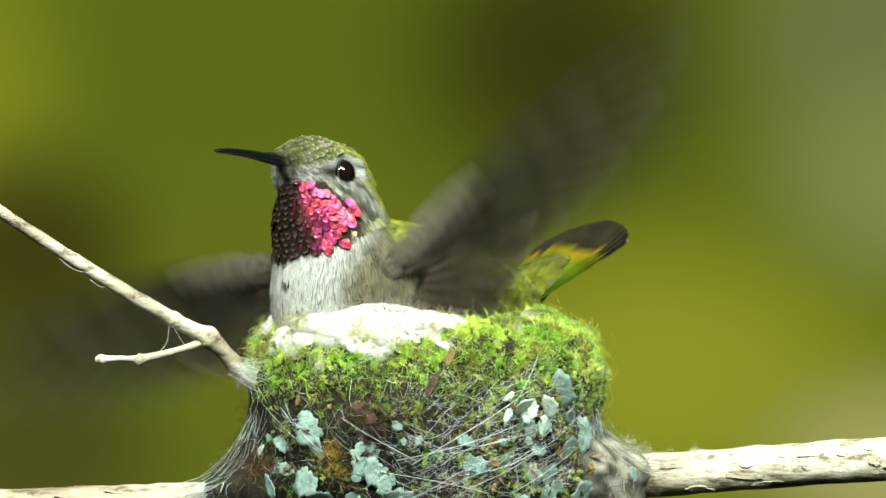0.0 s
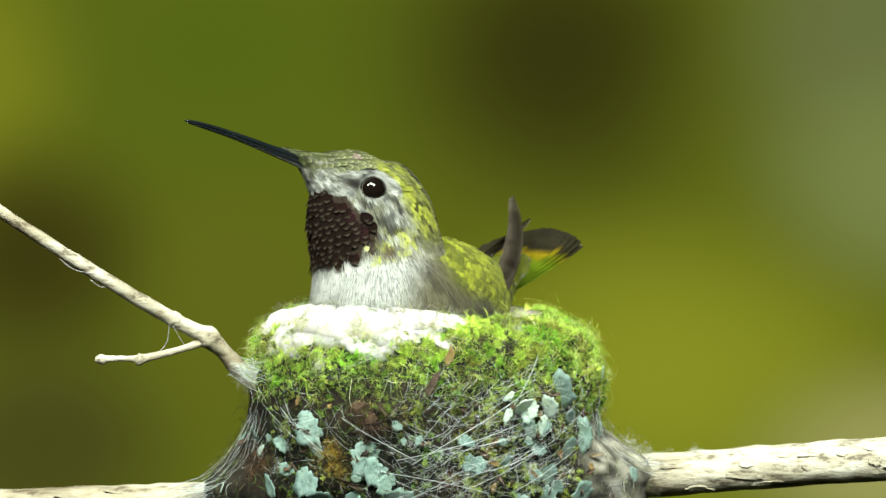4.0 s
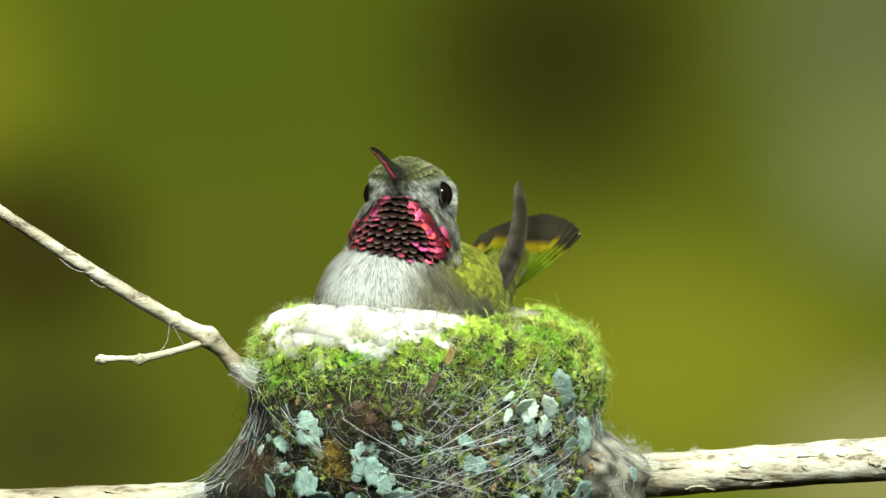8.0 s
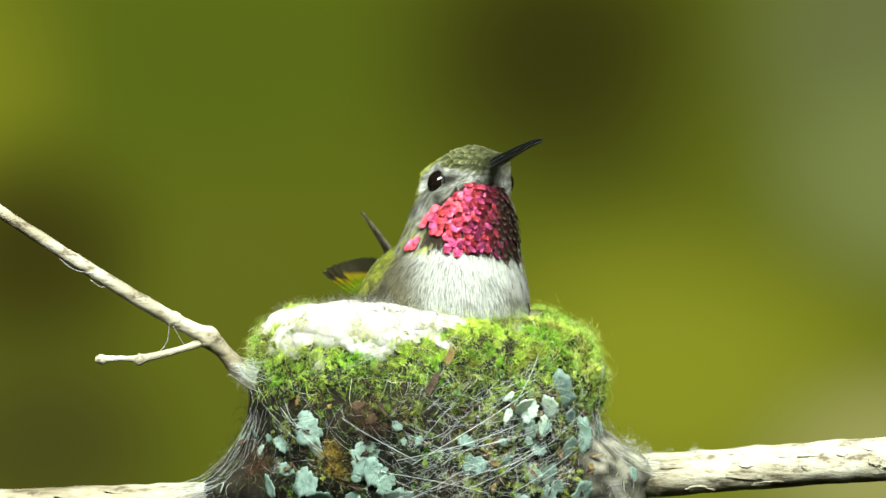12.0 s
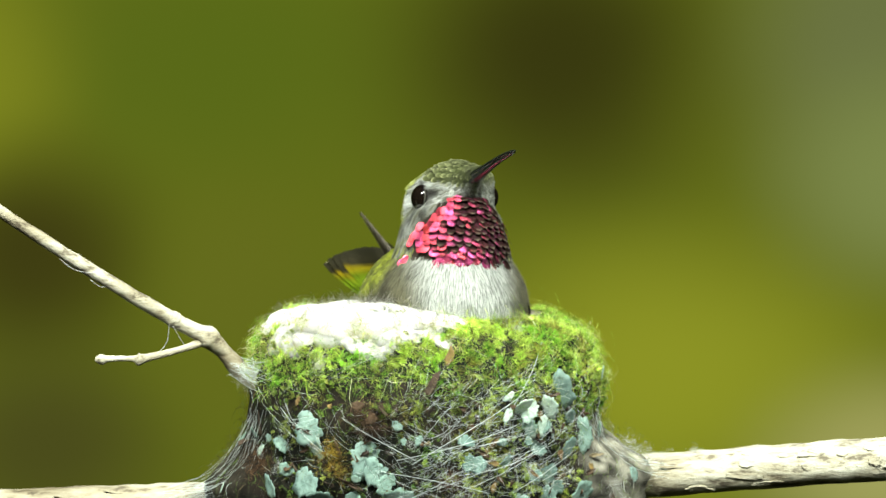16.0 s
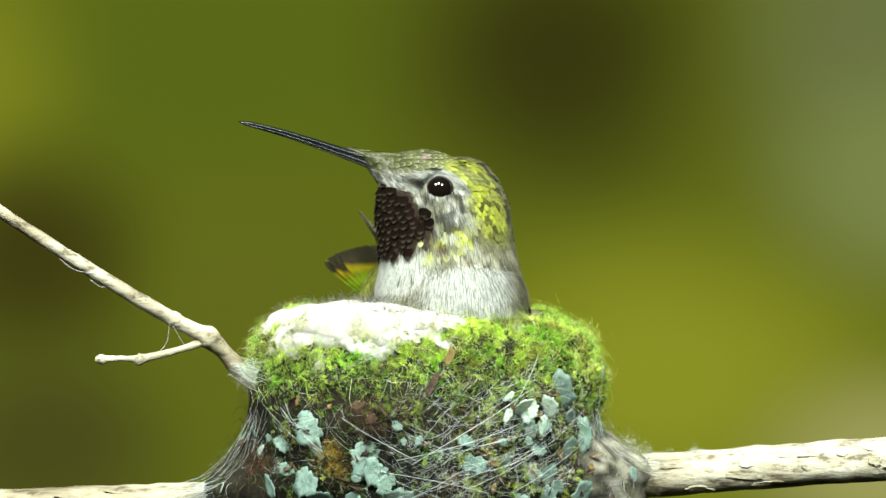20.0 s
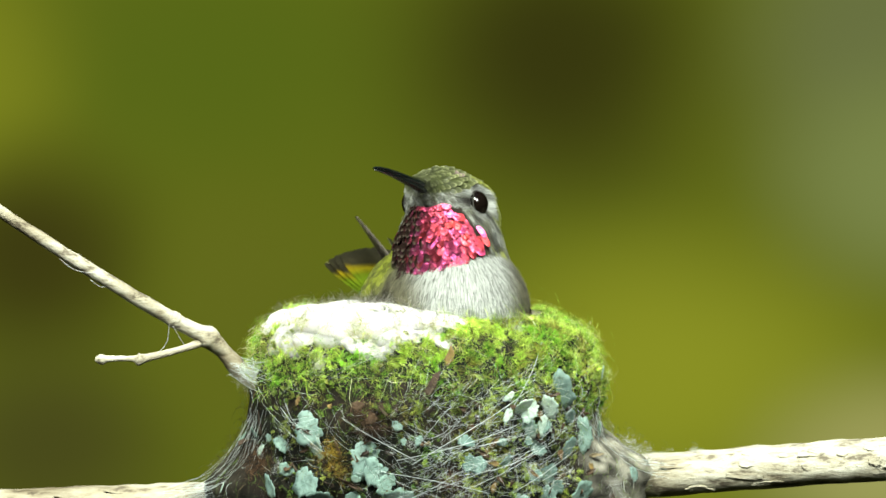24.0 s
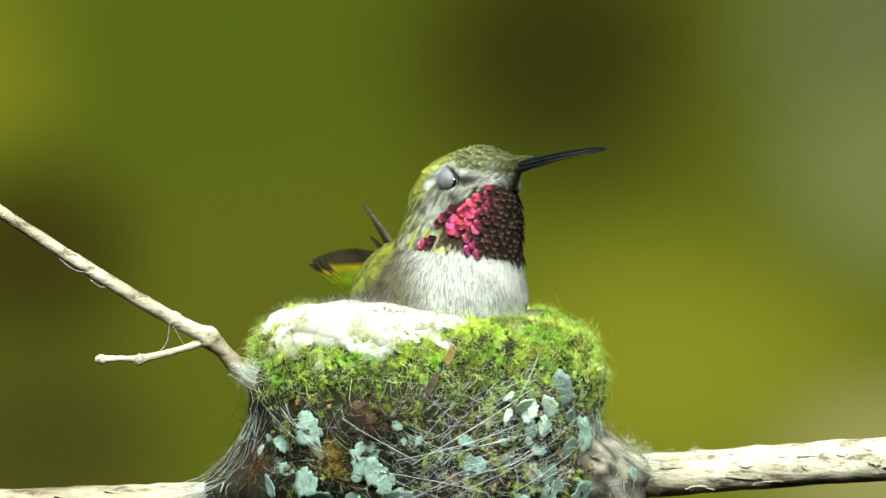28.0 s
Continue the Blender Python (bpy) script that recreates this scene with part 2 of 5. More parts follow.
def thing(name, label, category, group="", kind="", at=None):
    ob = new(name)
    ob.empty_display_size = 0.005
    if at is not None:
        ob.matrix_world = at
    return tagged(ob, label, category, group, kind)


def part(name, me, parent, label="", at=None, kind=""):
    ob = new(name, me)
    ob.parent = parent
    if at is not None:
        ob.matrix_basis = at
    return tagged(ob, label, kind=kind)


def unit(a):
    a = np.asarray(a, dtype=float)
    return a / np.maximum(np.linalg.norm(a, axis=-1, keepdims=True), 1e-9)


def frames_from(along, normal):
    """Rotation matrices (k, 3, 3) with columns across, along, normal."""
    a = unit(along)
    n = unit(normal - (normal * a).sum(-1, keepdims=True) * a)
    return np.stack([np.cross(a, n), a, n], axis=-1)


def scattered(tv, tf, rot, off, size):
    """Copies of a template at many places, as one array of points and faces."""
    k, n = len(off), len(tv)
    v = np.einsum("kij,knj->kni", rot, tv[None] * size[:, None, :]) + off[:, None]
    f = (tf[None] + (np.arange(k) * n)[:, None, None]).reshape(-1, tf.shape[1])
    return v.reshape(-1, 3), f


def joined(pieces):
    """Joins (verts, faces, cols, uvs) with faces of one kind."""
    vs, fs, cs, us, n = [], [], [], [], 0
    for v, f, c, u in pieces:
        vs.append(v), fs.append(np.asarray(f) + n), cs.append(c), us.append(u)
        n += len(v)
    return np.concatenate(vs), np.concatenate(fs), np.concatenate(cs), np.concatenate(us)


def smooth_curve(keys, n):
    """n points on a smooth curve through the keys (Catmull-Rom); rows of any width."""
    k = np.asarray(keys, dtype=float)
    p = np.concatenate([[2 * k[0] - k[1]], k, [2 * k[-1] - k[-2]]])
    out = []
    for s in np.linspace(0, len(k) - 1, n):
        i = min(int(s), len(k) - 2)
        t = s - i
        a, b, c, d = p[i:i + 4]
        out.append(0.5 * (2 * b + (c - a) * t + (2 * a - 5 * b + 4 * c - d) * t * t + (3 * b - a - 3 * c + d) * t ** 3))
    return np.array(out)


def grid_faces(rows, cols, closed=True):
    i, j = np.meshgrid(np.arange(rows - 1), np.arange(cols if closed else cols - 1), indexing="ij")
    j2 = (j + 1) % cols
    return np.stack([i * cols + j, i * cols + j2, (i + 1) * cols + j2, (i + 1) * cols + j], -1).reshape(-1, 4)


def tube(keys, n=24, seg=10, rough=0.0, seed=0):
    """A rounded stick along keys of (x, y, z, radius). Returns points (n * seg) and faces."""
    c = smooth_curve(keys, n)
    p, r = c[:, :3], c[:, 3]
    d = unit(np.gradient(p, axis=0))
    side = unit(np.cross(d, np.array([0.0, 0.0, 1.0]) + 0.01))
    up = np.cross(side, d)
    a = np.linspace(0, 2 * np.pi, seg, endpoint=False)
    g = np.random.default_rng(seed)
    rr = r[:, None] * (1 + rough * g.normal(size=(n, seg)))
    v = p[:, None] + rr[..., None] * (np.cos(a)[None, :, None] * side[:, None] + np.sin(a)[None, :, None] * up[:, None])
    return v.reshape(-1, 3), grid_faces(n, seg)


def fade(x, a, b):
    t = np.clip((x - a) / (b - a), 0, 1)
    return t * t * (3 - 2 * t)


def wob(p, scale, seed=0.0):
    """Smooth noise at points (n, 3), about -1 to 1."""
    return np.array([noise.noise(Vector((q[0] * scale + seed, q[1] * scale, q[2] * scale))) for q in p]) * 1.6


# feather templates: across x, along y from root to tip, lying in xy, bowed
def feather_template(rows=4, tip=0.35, bow=0.12, lift=0.0, point=1.0, hem=4):
    v, w, uv = [], [], []
    for i in range(rows + 1):
        t = i / rows
        half = 0.5 * (math.sin(math.pi * min(1, (t * 0.8 + 0.2))) ** 0.6 if t < 1 else 0.0) * (1 - (1 - tip) * t ** 2 * point)
        for s in (-1, 0, 1):
            v.append((s * half, t, lift * t * t + (0.0 if s else bow * (1 - t * 0.6)) * 0.5))
            w.append(max(t ** hem, 0.75 * abs(s) * t ** (hem / 4)))
            uv.append((s * 0.5 + 0.5, t))
    f = []
    for i in range(rows):
        for j in range(2):
            f.append((i * 3 + j, i * 3 + j + 1, i * 3 + j + 4, i * 3 + j + 3))
    return np.array(v), np.array(f), np.array(w), np.array(uv)


T_SCALE = feather_template(6, 0.85, 0.16, 0.08, 0.4, 9)
T_HAIR = feather_template(2, 0.3, 0.25, 0.3, 1.0)


def clothe(points, along, normal, length, width, col, edge, template, sink=-0.03):
    """Feathers at points, as (verts, faces, cols, uvs)."""
    tv, tf, tw, tu = template
    k = len(points)
    rot = frames_from(along, normal)
    size = np.stack([np.broadcast_to(width, k), np.broadcast_to(length, k), np.broadcast_to(width, k)], -1)
    v, f = scattered(tv, tf, rot, points - sink * unit(normal), size)
    c = (col[:, None] * (1 - tw[None, :, None]) + edge[:, None] * tw[None, :, None]).reshape(-1, 3)
    return v, f, c, np.tile(tu, (k, 1))


def loft(sections, n, seg):
    """A skin round cross-sections (x, zc, r_top, r_bottom, r_side) along x: grid (n, seg, 3)."""
    s = smooth_curve(sections, n)
    s[:, 2:] = np.maximum(s[:, 2:], 0.02)
    a = np.linspace(0, 2 * np.pi, seg, endpoint=False)
    ca, sa = np.cos(a), np.sin(a)
    rz = np.where(sa[None] > 0, s[:, 2:3], s[:, 3:4])
    return np.stack([np.broadcast_to(s[:, 0:1], (n, seg)), s[:, 4:5] * ca[None], s[:, 1:2] + rz * sa[None]], -1)


def sample_grid(g, count, seed):
    """Even random points on a grid skin: points, way along its rows, outward normals."""
    n, seg = g.shape[:2]
    r = np.random.default_rng(seed)
    du = np.roll(g, -1, axis=1)[:-1] - g[:-1]
    dv = g[1:] - g[:-1]
    cr = np.cross(du, dv)
    area = np.linalg.norm(cr, axis=-1).ravel()
    pick = r.choice(len(area), size=count, p=area / area.sum())
    i, j = pick // seg, pick % seg
    a, b = r.random(count)[:, None], r.random(count)[:, None]
    p = g[i, j] + a * du[i, j] + b * dv[i, j]
    nrm = unit(cr[i, j])
    mid = g.mean(axis=1)[i]
    nrm *= np.sign(((p - mid) * nrm).sum(-1, keepdims=True))
    return p, unit(dv[i, j]), nrm


# ---- setting: ground, far woods, branch ----
def build_ground():
    n = 40
    g = np.linspace(-1, 1, n)
    x, y = np.meshgrid(np.sign(g) * np.abs(g) ** 3 * 2.0e6, np.sign(g) * np.abs(g) ** 3 * 2.0e6, indexing="ij")
    z = np.full_like(x, -BASE / MM)
    v = np.stack([x, y, z], -1).reshape(-1, 3)
    me = mesh_of("ground", v, grid_faces(n, n, False), M_GROUND)
    ob = new("ground", me)
    ob.location = (0, 0, BASE)
    tagged(ob, "brown-green forest floor with leaf litter", "ground", kind="structure")


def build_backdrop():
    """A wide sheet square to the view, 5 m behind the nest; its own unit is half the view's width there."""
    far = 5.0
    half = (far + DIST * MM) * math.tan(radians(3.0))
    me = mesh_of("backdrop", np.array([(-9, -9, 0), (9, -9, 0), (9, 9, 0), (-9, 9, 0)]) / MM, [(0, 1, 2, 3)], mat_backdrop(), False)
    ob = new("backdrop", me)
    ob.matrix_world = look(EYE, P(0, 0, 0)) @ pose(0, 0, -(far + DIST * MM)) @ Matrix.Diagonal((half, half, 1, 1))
    tagged(ob, "glowing sheet painted as sunlit olive and green woods far out of focus", "backdrop", kind="structure")


def build_sky_block():
    """An unseen ring added all round to block the low sky: plain, dark as foliage, open to the sky above."""
    n, seg = 8, 72
    a = np.tile(np.linspace(0, 2 * np.pi, seg, endpoint=False), n)
    h = np.repeat(np.linspace(-BASE, 30.0, n), seg)
    r = 9.5 + 0.8 * np.sin(5 * a) + 0.5 * np.sin(11 * a + h)
    v = np.stack([r * np.cos(a), r * np.sin(a), h], -1) / MM
    ob = new("sky_block_ring", mesh_of("sky_block_ring", v, grid_faces(n, seg), M_SKY_BLOCK))
    ob.location = (0, 0, BASE)
    tagged(ob, "unseen dark green ring added round the nest to block the low sky", "woods", kind="structure")


def stick(name, keys, parent, label="", n=40, seg=14, rough=0.02, seed=1, bumps=0.0):
    v, f = tube(keys, n, seg, rough, seed)
    if bumps:
        k = wob(v, 0.35, seed) * bumps
        c = np.repeat(v.reshape(n, seg, 3).mean(1), seg, axis=0)
        v = v + unit(v - c) * k[:, None]
    me = mesh_of(name, v, f, M_BARK)
    return part(name, me, parent, label)


def build_branch():
    br = thing("branch", "pale bleached bare branch with flecked bark", "branch", at=Matrix.Translation(P(0, 0, 0)))
    stick("stem", [(-100, 3, -36.5, 2.7), (-59, 2, -35.0, 2.75), (-33, 1, -34.0, 2.8), (-2, 0, -32.5, 3.0), (27, 0, -30.3, 2.9),
                   (59, -1, -27.9, 2.95), (110, -2, -24.0, 3.1)], br, n=90, seg=20, rough=0.012, bumps=0.14)
    tw = thing("twig", "slender dry twig with nodes reaching into the nest", "twig", at=Matrix.Translation(P(0, 0, 0)))
    stick("shoot", [(-92, -22, 30.6, 0.72), (-59.5, -14, 6.6, 0.82), (-44, -10, -3.8, 0.92), (-37, -7.9, -8.2, 0.98), (-35.8, -7.6, -8.9, 1.16), (-34.6, -7.2, -9.6, 1.0), (-32.4, -6.5, -10.7, 1.1),
                   (-31.2, -6.2, -11.3, 1.5), (-30.2, -5.8, -12.3, 1.22), (-28.6, -5.2, -13.9, 1.08), (-26, -4.8, -16.6, 1.2), (-22, -8, -19.2, 0.9), (-19.5, -12, -20.5, 0.55)], tw, n=120, seg=14, rough=0.02, bumps=0.12)
    stick("side_twig", [(-31.0, -6.2, -11.6, 0.75), (-33, -6.8, -12.4, 0.5), (-36.5, -7.4, -13.4, 0.5), (-39.3, -7.8, -14.0, 0.62), (-40.3, -7.9, -14.2, 0.85),
                        (-41, -8, -14.1, 0.45), (-44, -8.3, -14.1, 0.42), (-45.2, -8.4, -14.2, 0.75), (-46.0, -8.4, -14.2, 0.3)], tw, n=40, seg=10, rough=0.05, bumps=0.05)
    g = np.random.default_rng(41)
    for a, b in (((-36.2, -8.4, -9.6), (-37.9, -8.2, -13.5)), ((-36.0, -8.3, -9.3), (-34.2, -7.6, -12.4)), ((-50.5, -12.4, -0.6), (-46.0, -11.6, -2.6)), ((-44.6, -10.9, -4.4), (-46.6, -11.0, -3.4))):
        m = (np.array(a) + np.array(b)) / 2 + np.array((g.uniform(-0.5, 0.5), 0, -0.5))
        v, f = tube([(*a, 0.03), (*m, 0.025), (*b, 0.03)], 10, 4)
        part("silk_thread", mesh_of("silk_thread", v, f, M_SILK, True, np.full((len(v), 3), 0.8)), tw, "loose pale silk thread")
    # loosened flakes of bark along the stem
    for x in list(g.uniform(29, 62, 16)) + list(g.uniform(-60, -31, 7)):
        zc = float(np.interp(x, (-59, -33, -2, 27, 59, 110), (-35.0, -34.0, -32.5, -30.3, -27.9, -24.0)))
        yc = float(np.interp(x, (-59, 27, 59), (2, 0, -1)))
        a = g.uniform(-2.7, -0.6)
        n = np.array((0.0, math.sin(a), math.cos(a) * 0.8))
        v, f = flake(1.0, 2, int(g.integers(1, 999)), 1.0, 0.12)
        v = v * np.array((g.uniform(0.8, 2.4), g.uniform(0.25, 0.6), 0.8))
        rot = frames_from(np.cross(n, (1.0, g.uniform(-0.2, 0.2), g.uniform(-0.2, 0.2)))[None], n[None])[0]
        part("bark_flake", mesh_of("bark_flake", v @ rot.T + np.array((x, yc, zc)) + unit(n) * 2.95, f, M_BARK), br, "loose flake of bark")


# ---- the nest ----
NX = -2.4  # the nest's axis
RIM = [(-8.2, 17.0), (-8.6, 18.8), (-9.8, 20.4), (-12.0, 22.0), (-15.4, 23.2), (-19.5, 23.6), (-24.0, 22.9), (-29.0, 22.3), (-34.0, 20.5), (-37.5, 16.0), (-39.5, 9.0), (-40.0, 0.5)]


RIM_CURVE = smooth_curve(RIM, 200)


def rim_lift(th):
    """Height of the rim above its mean, by the angle (0 towards the camera's side, +90 degrees right)."""
    return 1.7 * np.exp(-((th + 0.55) / 0.55) ** 2) - 0.5 * np.exp(-((th - 0.28) / 0.3) ** 2) - 1.6 * np.exp(-((th - 1.5) / 0.5) ** 2)


def nest_point(th, s):
    """Point of the nest's outside: angle th, s from 0 (rim) to 1 (underside)."""
    c = RIM_CURVE
    i = np.clip((np.asarray(s) * 199).astype(int), 0, 199)
    z, r = c[i, 0], c[i, 1]
    z = z + rim_lift(th) * fade(-z, 15.0, 7.0)
    right, left = np.exp(-((th - 1.57) / 0.42) ** 2), np.exp(-((th + 1.57) / 0.5) ** 2)
    r = r + right * 8.0 * fade(-z, 21.0, 30.0) ** 1.3 + left * 8.0 * fade(-z, 21.0, 33.0) ** 1.3
    x, y = NX + r * np.sin(th), -r * np.cos(th)
    p = np.stack([x, y, z], -1)
    k = wob(p, 0.22) * 0.7 + wob(p, 0.7, 9.0) * 0.28
    d = np.stack([np.sin(th), -np.cos(th), np.zeros_like(th)], -1)
    return p + d * k[:, None]


def nest_at(x, z):
    """The nest's near face at x and height z: point and outward normal."""
    c = RIM_CURVE
    i = int(np.argmin(np.abs(c[:, 0] - z)))
    th = math.asin(max(-0.97, min(0.97, (x - NX) / c[i, 1])))
    return nest_angle(th, i / 199)


def nest_angle(th, s):
    e = 0.03
    q = nest_point(np.array([th, th + e, th]), np.array([s, s, min(1, s + e)]))
    n = unit(np.cross(q[1] - q[0], q[2] - q[0]))
    out = np.array([math.sin(th), -math.cos(th), 0.2])
    return q[0], n if n @ out > 0 else -n


G = np.random.default_rng(11)


def leaf_shoot(n=9, seed=0):
    """A shoot of moss: a thin bent stem set with small pointed leaves. Along y, unit length."""
    g = np.random.default_rng(seed)
    v, f = [], []
    for i in range(n):
        t = 0.15 + 0.85 * i / (n - 1)
        a = i * 2.4 + g.random()
        root = np.array([0.05 * math.sin(3 * t), t * 0.85, 0.14 * t * t])
        out = np.array([math.cos(a), 0.75, math.sin(a)])
        ln = 0.50 * (1.1 - 0.5 * t)
        side = unit(np.cross(out, (0, 1, 0.2))) * ln * 0.13
        k = len(v)
        v += [root - side * 0.6, root + unit(out) * ln * 0.5 + side, root + unit(out) * ln, root + unit(out) * ln * 0.5 - side]
        f.append((k, k + 1, k + 2, k + 3))
    k = len(v)
    v += [(-0.02, 0, 0), (0.02, 0, 0), (0.06, 0.85, 0.14), (0.03, 0.85, 0.14)]
    f.append((k, k + 1, k + 2, k + 3))
    return np.array(v), np.array(f)


def strand(curl=0.3, n=5, wide=0.04, seed=0):
    """A thin bent fibre along y, unit length, as a narrow ribbon."""
    g = np.random.default_rng(seed)
    a, b, ph = curl * g.normal(), curl * g.normal(), g.random() * 6
    v, f = [], []
    for i in range(n + 1):
        t = i / n
        x, z = a * math.sin(3.0 * t + ph) * t, abs(b) * t * (1 - t) + 0.1 * t
        w = wide * (1 - 0.7 * t)
        v += [(x - w, t, z), (x + w, t, z + w)]
    for i in range(n):
        f.append((2 * i, 2 * i + 1, 2 * i + 3, 2 * i + 2))
    return np.array(v), np.array(f)


def pick_cols(n, palette, weights, vary=0.25, g=G):
    c = np.array(palette)[g.choice(len(palette), size=n, p=np.array(weights) / sum(weights))]
    return c * (1 + vary * g.normal(size=(n, 1))).clip(0.4, 1.7)


def nest_samples(k, s0, s1, g, th0=-2.2, th1=2.2):
    th = g.uniform(th0, th1, k)
    s = g.uniform(s0, s1, k)
    p = nest_point(th, s)
    q = nest_point(th + 0.03, s)
    r = nest_point(th, np.minimum(1, s + 0.02))
    n = unit(np.cross(q - p, r - p))
    out = np.stack([np.sin(th), -np.cos(th), np.full(k, 0.25)], -1)
    n *= np.sign((n * out).sum(-1, keepdims=True))
    return th, s, p, n


def down_zone(p):
    """1 inside the white patch of down on the rim, 0 outside."""
    x, z = p[:, 0], p[:, 2]
    w = wob(p, 0.25, 3.0) * 2.0
    low = -12.0 - 1.2 * np.sin(x * 0.5) + 0.6 * w
    return ((x > -22.5 + w) & (x < 1.0 + w) & (z > low) & (p[:, 1] < 3)).astype(float)


def strands_mesh(name, groups, material):
    vs, fs, cs, n = [], [], [], 0
    for (tv, tf), rot, off, size, col in groups:
        v, f = scattered(tv, tf, rot, off, size)
        vs.append(v), fs.append(f + n), cs.append(np.repeat(col, len(tv), axis=0))
        n += len(v)
    return mesh_of(name, np.concatenate(vs), np.concatenate(fs), material, True, np.concatenate(cs))


def build_nest():
    nest = thing("nest", "small cup nest of moss, white down and lichen on the branch", "nest", at=Matrix.Translation(P(0, 0, 0)))
    # the felted cup: outside, rim and hollow
    rows, seg = 60, 140
    th = np.tile(np.linspace(-np.pi, np.pi, seg, endpoint=False), rows)
    s = np.repeat(np.linspace(0, 1, rows), seg)
    outer = nest_point(th, s)
    inner = []
    top = outer[:seg]
    for k, (rr, dz) in enumerate([(0.3, -17), (0.55, -15.5), (0.75, -11), (0.86, -5), (0.94, -0.6)]):
        q = top.copy()
        q[:, 0] = NX + (top[:, 0] - NX) * rr
        q[:, 1] = top[:, 1] * rr
        q[:, 2] = (top[:, 2] if k > 2 else -8.0) + dz
        inner.append(q)
    v = np.concatenate([np.concatenate(inner), outer])
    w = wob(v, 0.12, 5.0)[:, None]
    # near-black felt paints in the shade of gaps between moss and fibres
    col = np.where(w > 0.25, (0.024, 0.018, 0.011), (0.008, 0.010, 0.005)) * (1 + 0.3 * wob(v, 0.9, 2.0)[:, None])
    pale = (fade(v[:, 0] - NX, 19.5, 23.5) * fade(-v[:, 2], 21.0, 25.0))[:, None]
    col = col * (1 - pale) + np.array((0.44, 0.43, 0.35)) * pale * (0.62 + 1.1 * wob(v, 0.6, 41.0)[:, None]).clip(0.12, 1.5)
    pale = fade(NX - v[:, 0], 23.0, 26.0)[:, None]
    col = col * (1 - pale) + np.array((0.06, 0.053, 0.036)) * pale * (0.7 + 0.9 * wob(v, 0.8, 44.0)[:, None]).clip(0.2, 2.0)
    dz = down_zone(v)[:, None]
    col = col * (1 - dz) + 0.8 * dz
    hollow = np.arange(len(v)) < 5 * seg
    col[hollow] = (0.45, 0.42, 0.34)
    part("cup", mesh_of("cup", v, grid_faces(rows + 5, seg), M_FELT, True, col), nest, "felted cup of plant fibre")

    # moss shoots over the upper half, thinner below
    g = np.random.default_rng(3)
    shoots = [leaf_shoot(13, k) for k in range(5)]
    th, s, p, n = nest_samples(34000, 0.0, 0.8, g)
    x, z = p[:, 0], p[:, 2]
    patch, tone = wob(p, 0.16, 21.0), wob(p, 0.42, 9.0)
    low_keep = np.where(z > -26, 0.4 + 0.5 * (patch > 0.0), 0.25 + 0.5 * (patch > 0.1)) * (np.abs(x - NX) < 20) * (0.35 + 0.65 * fade(x, -9, -1))
    keep = g.random(len(p)) < np.where(z > -15.6 + 3.0 * patch - 3.5 * fade(x, -10, 0), 0.9, low_keep)
    keep &= (g.random(len(p)) > np.where(z < -10.5, 0.8, 0.97) * down_zone(p)) & (g.random(len(p)) < fade(tone, -0.95, -0.25) + 0.12)
    p, n, patch, tone = p[keep], n[keep], patch[keep], tone[keep]
    k = len(p)
    way = 7.0 * wob(p, 0.22, 60.0) + 0.7 * g.normal(size=k)
    side = unit(np.cross(n, np.array([0, 0, 1.0])))
    along = unit(side * np.cos(way)[:, None] + np.cross(n, side) * np.sin(way)[:, None] + n * g.uniform(0.0, 0.6, (k, 1)))
    rot = frames_from(along, n + 0.3 * g.normal(size=(k, 3)))
    size = np.repeat(g.uniform(0.5, 1.3, (k, 1)) * (0.8 + 0.4 * fade(tone, -0.5, 0.5)[:, None]), 3, axis=1)
    hue = fade(patch + 0.35 * g.normal(size=k) + 0.3 * fade(p[:, 0], 0.0, 6.0), -0.6, 0.7)
    col = lerp(np.tile((0.19, 0.45, 0.04), (k, 1)), np.tile((0.55, 0.69, 0.14), (k, 1)), hue)
    dry = fade(wob(p, 0.3, 33.0) + 0.3 * g.normal(size=k), 0.35, 0.7)
    col = lerp(col, np.tile((0.30, 0.24, 0.06), (k, 1)), dry * 0.8)
    # shade painted into the moss: darker low down and round the bare gaps
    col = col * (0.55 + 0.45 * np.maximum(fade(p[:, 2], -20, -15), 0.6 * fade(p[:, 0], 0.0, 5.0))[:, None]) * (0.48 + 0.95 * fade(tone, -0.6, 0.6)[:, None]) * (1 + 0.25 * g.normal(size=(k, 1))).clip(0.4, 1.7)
    pick = g.integers(0, 5, k)
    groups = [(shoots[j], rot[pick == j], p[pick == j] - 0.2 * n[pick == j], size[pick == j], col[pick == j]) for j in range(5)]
    # long curling strands among the shoots, some straggling over the down
    curls = [strand(1.1, 9, 0.011, 20 + k) for k in range(8)]
    th, s, p, n = nest_samples(9500, 0.0, 0.5, g)
    keep = (p[:, 2] > -18 + 3.0 * wob(p, 0.16, 21.0)) & (g.random(len(p)) > np.where(p[:, 2] > -9.5, 0.97, 0.8) * down_zone(p))
    p, n = p[keep], n[keep]
    k = len(p)
    along = unit(np.cross(n, g.normal(size=(k, 3))) + n * g.uniform(-0.1, 0.15, (k, 1)))
    rot = frames_from(along, n)
    size = np.repeat(g.uniform(0.7, 2.0, (k, 1)) * (1 - 0.6 * fade(p[:, 2], -12.0, -9.5)[:, None]), 3, axis=1)
    col = pick_cols(k, [(0.62, 0.82, 0.12), (0.28, 0.62, 0.04), (0.84, 0.88, 0.44), (0.42, 0.32, 0.10), (0.10, 0.34, 0.02)], [4.5, 4, 2.4, 0.9, 1.0], 0.2, g)
    pick = g.integers(0, 8, k)
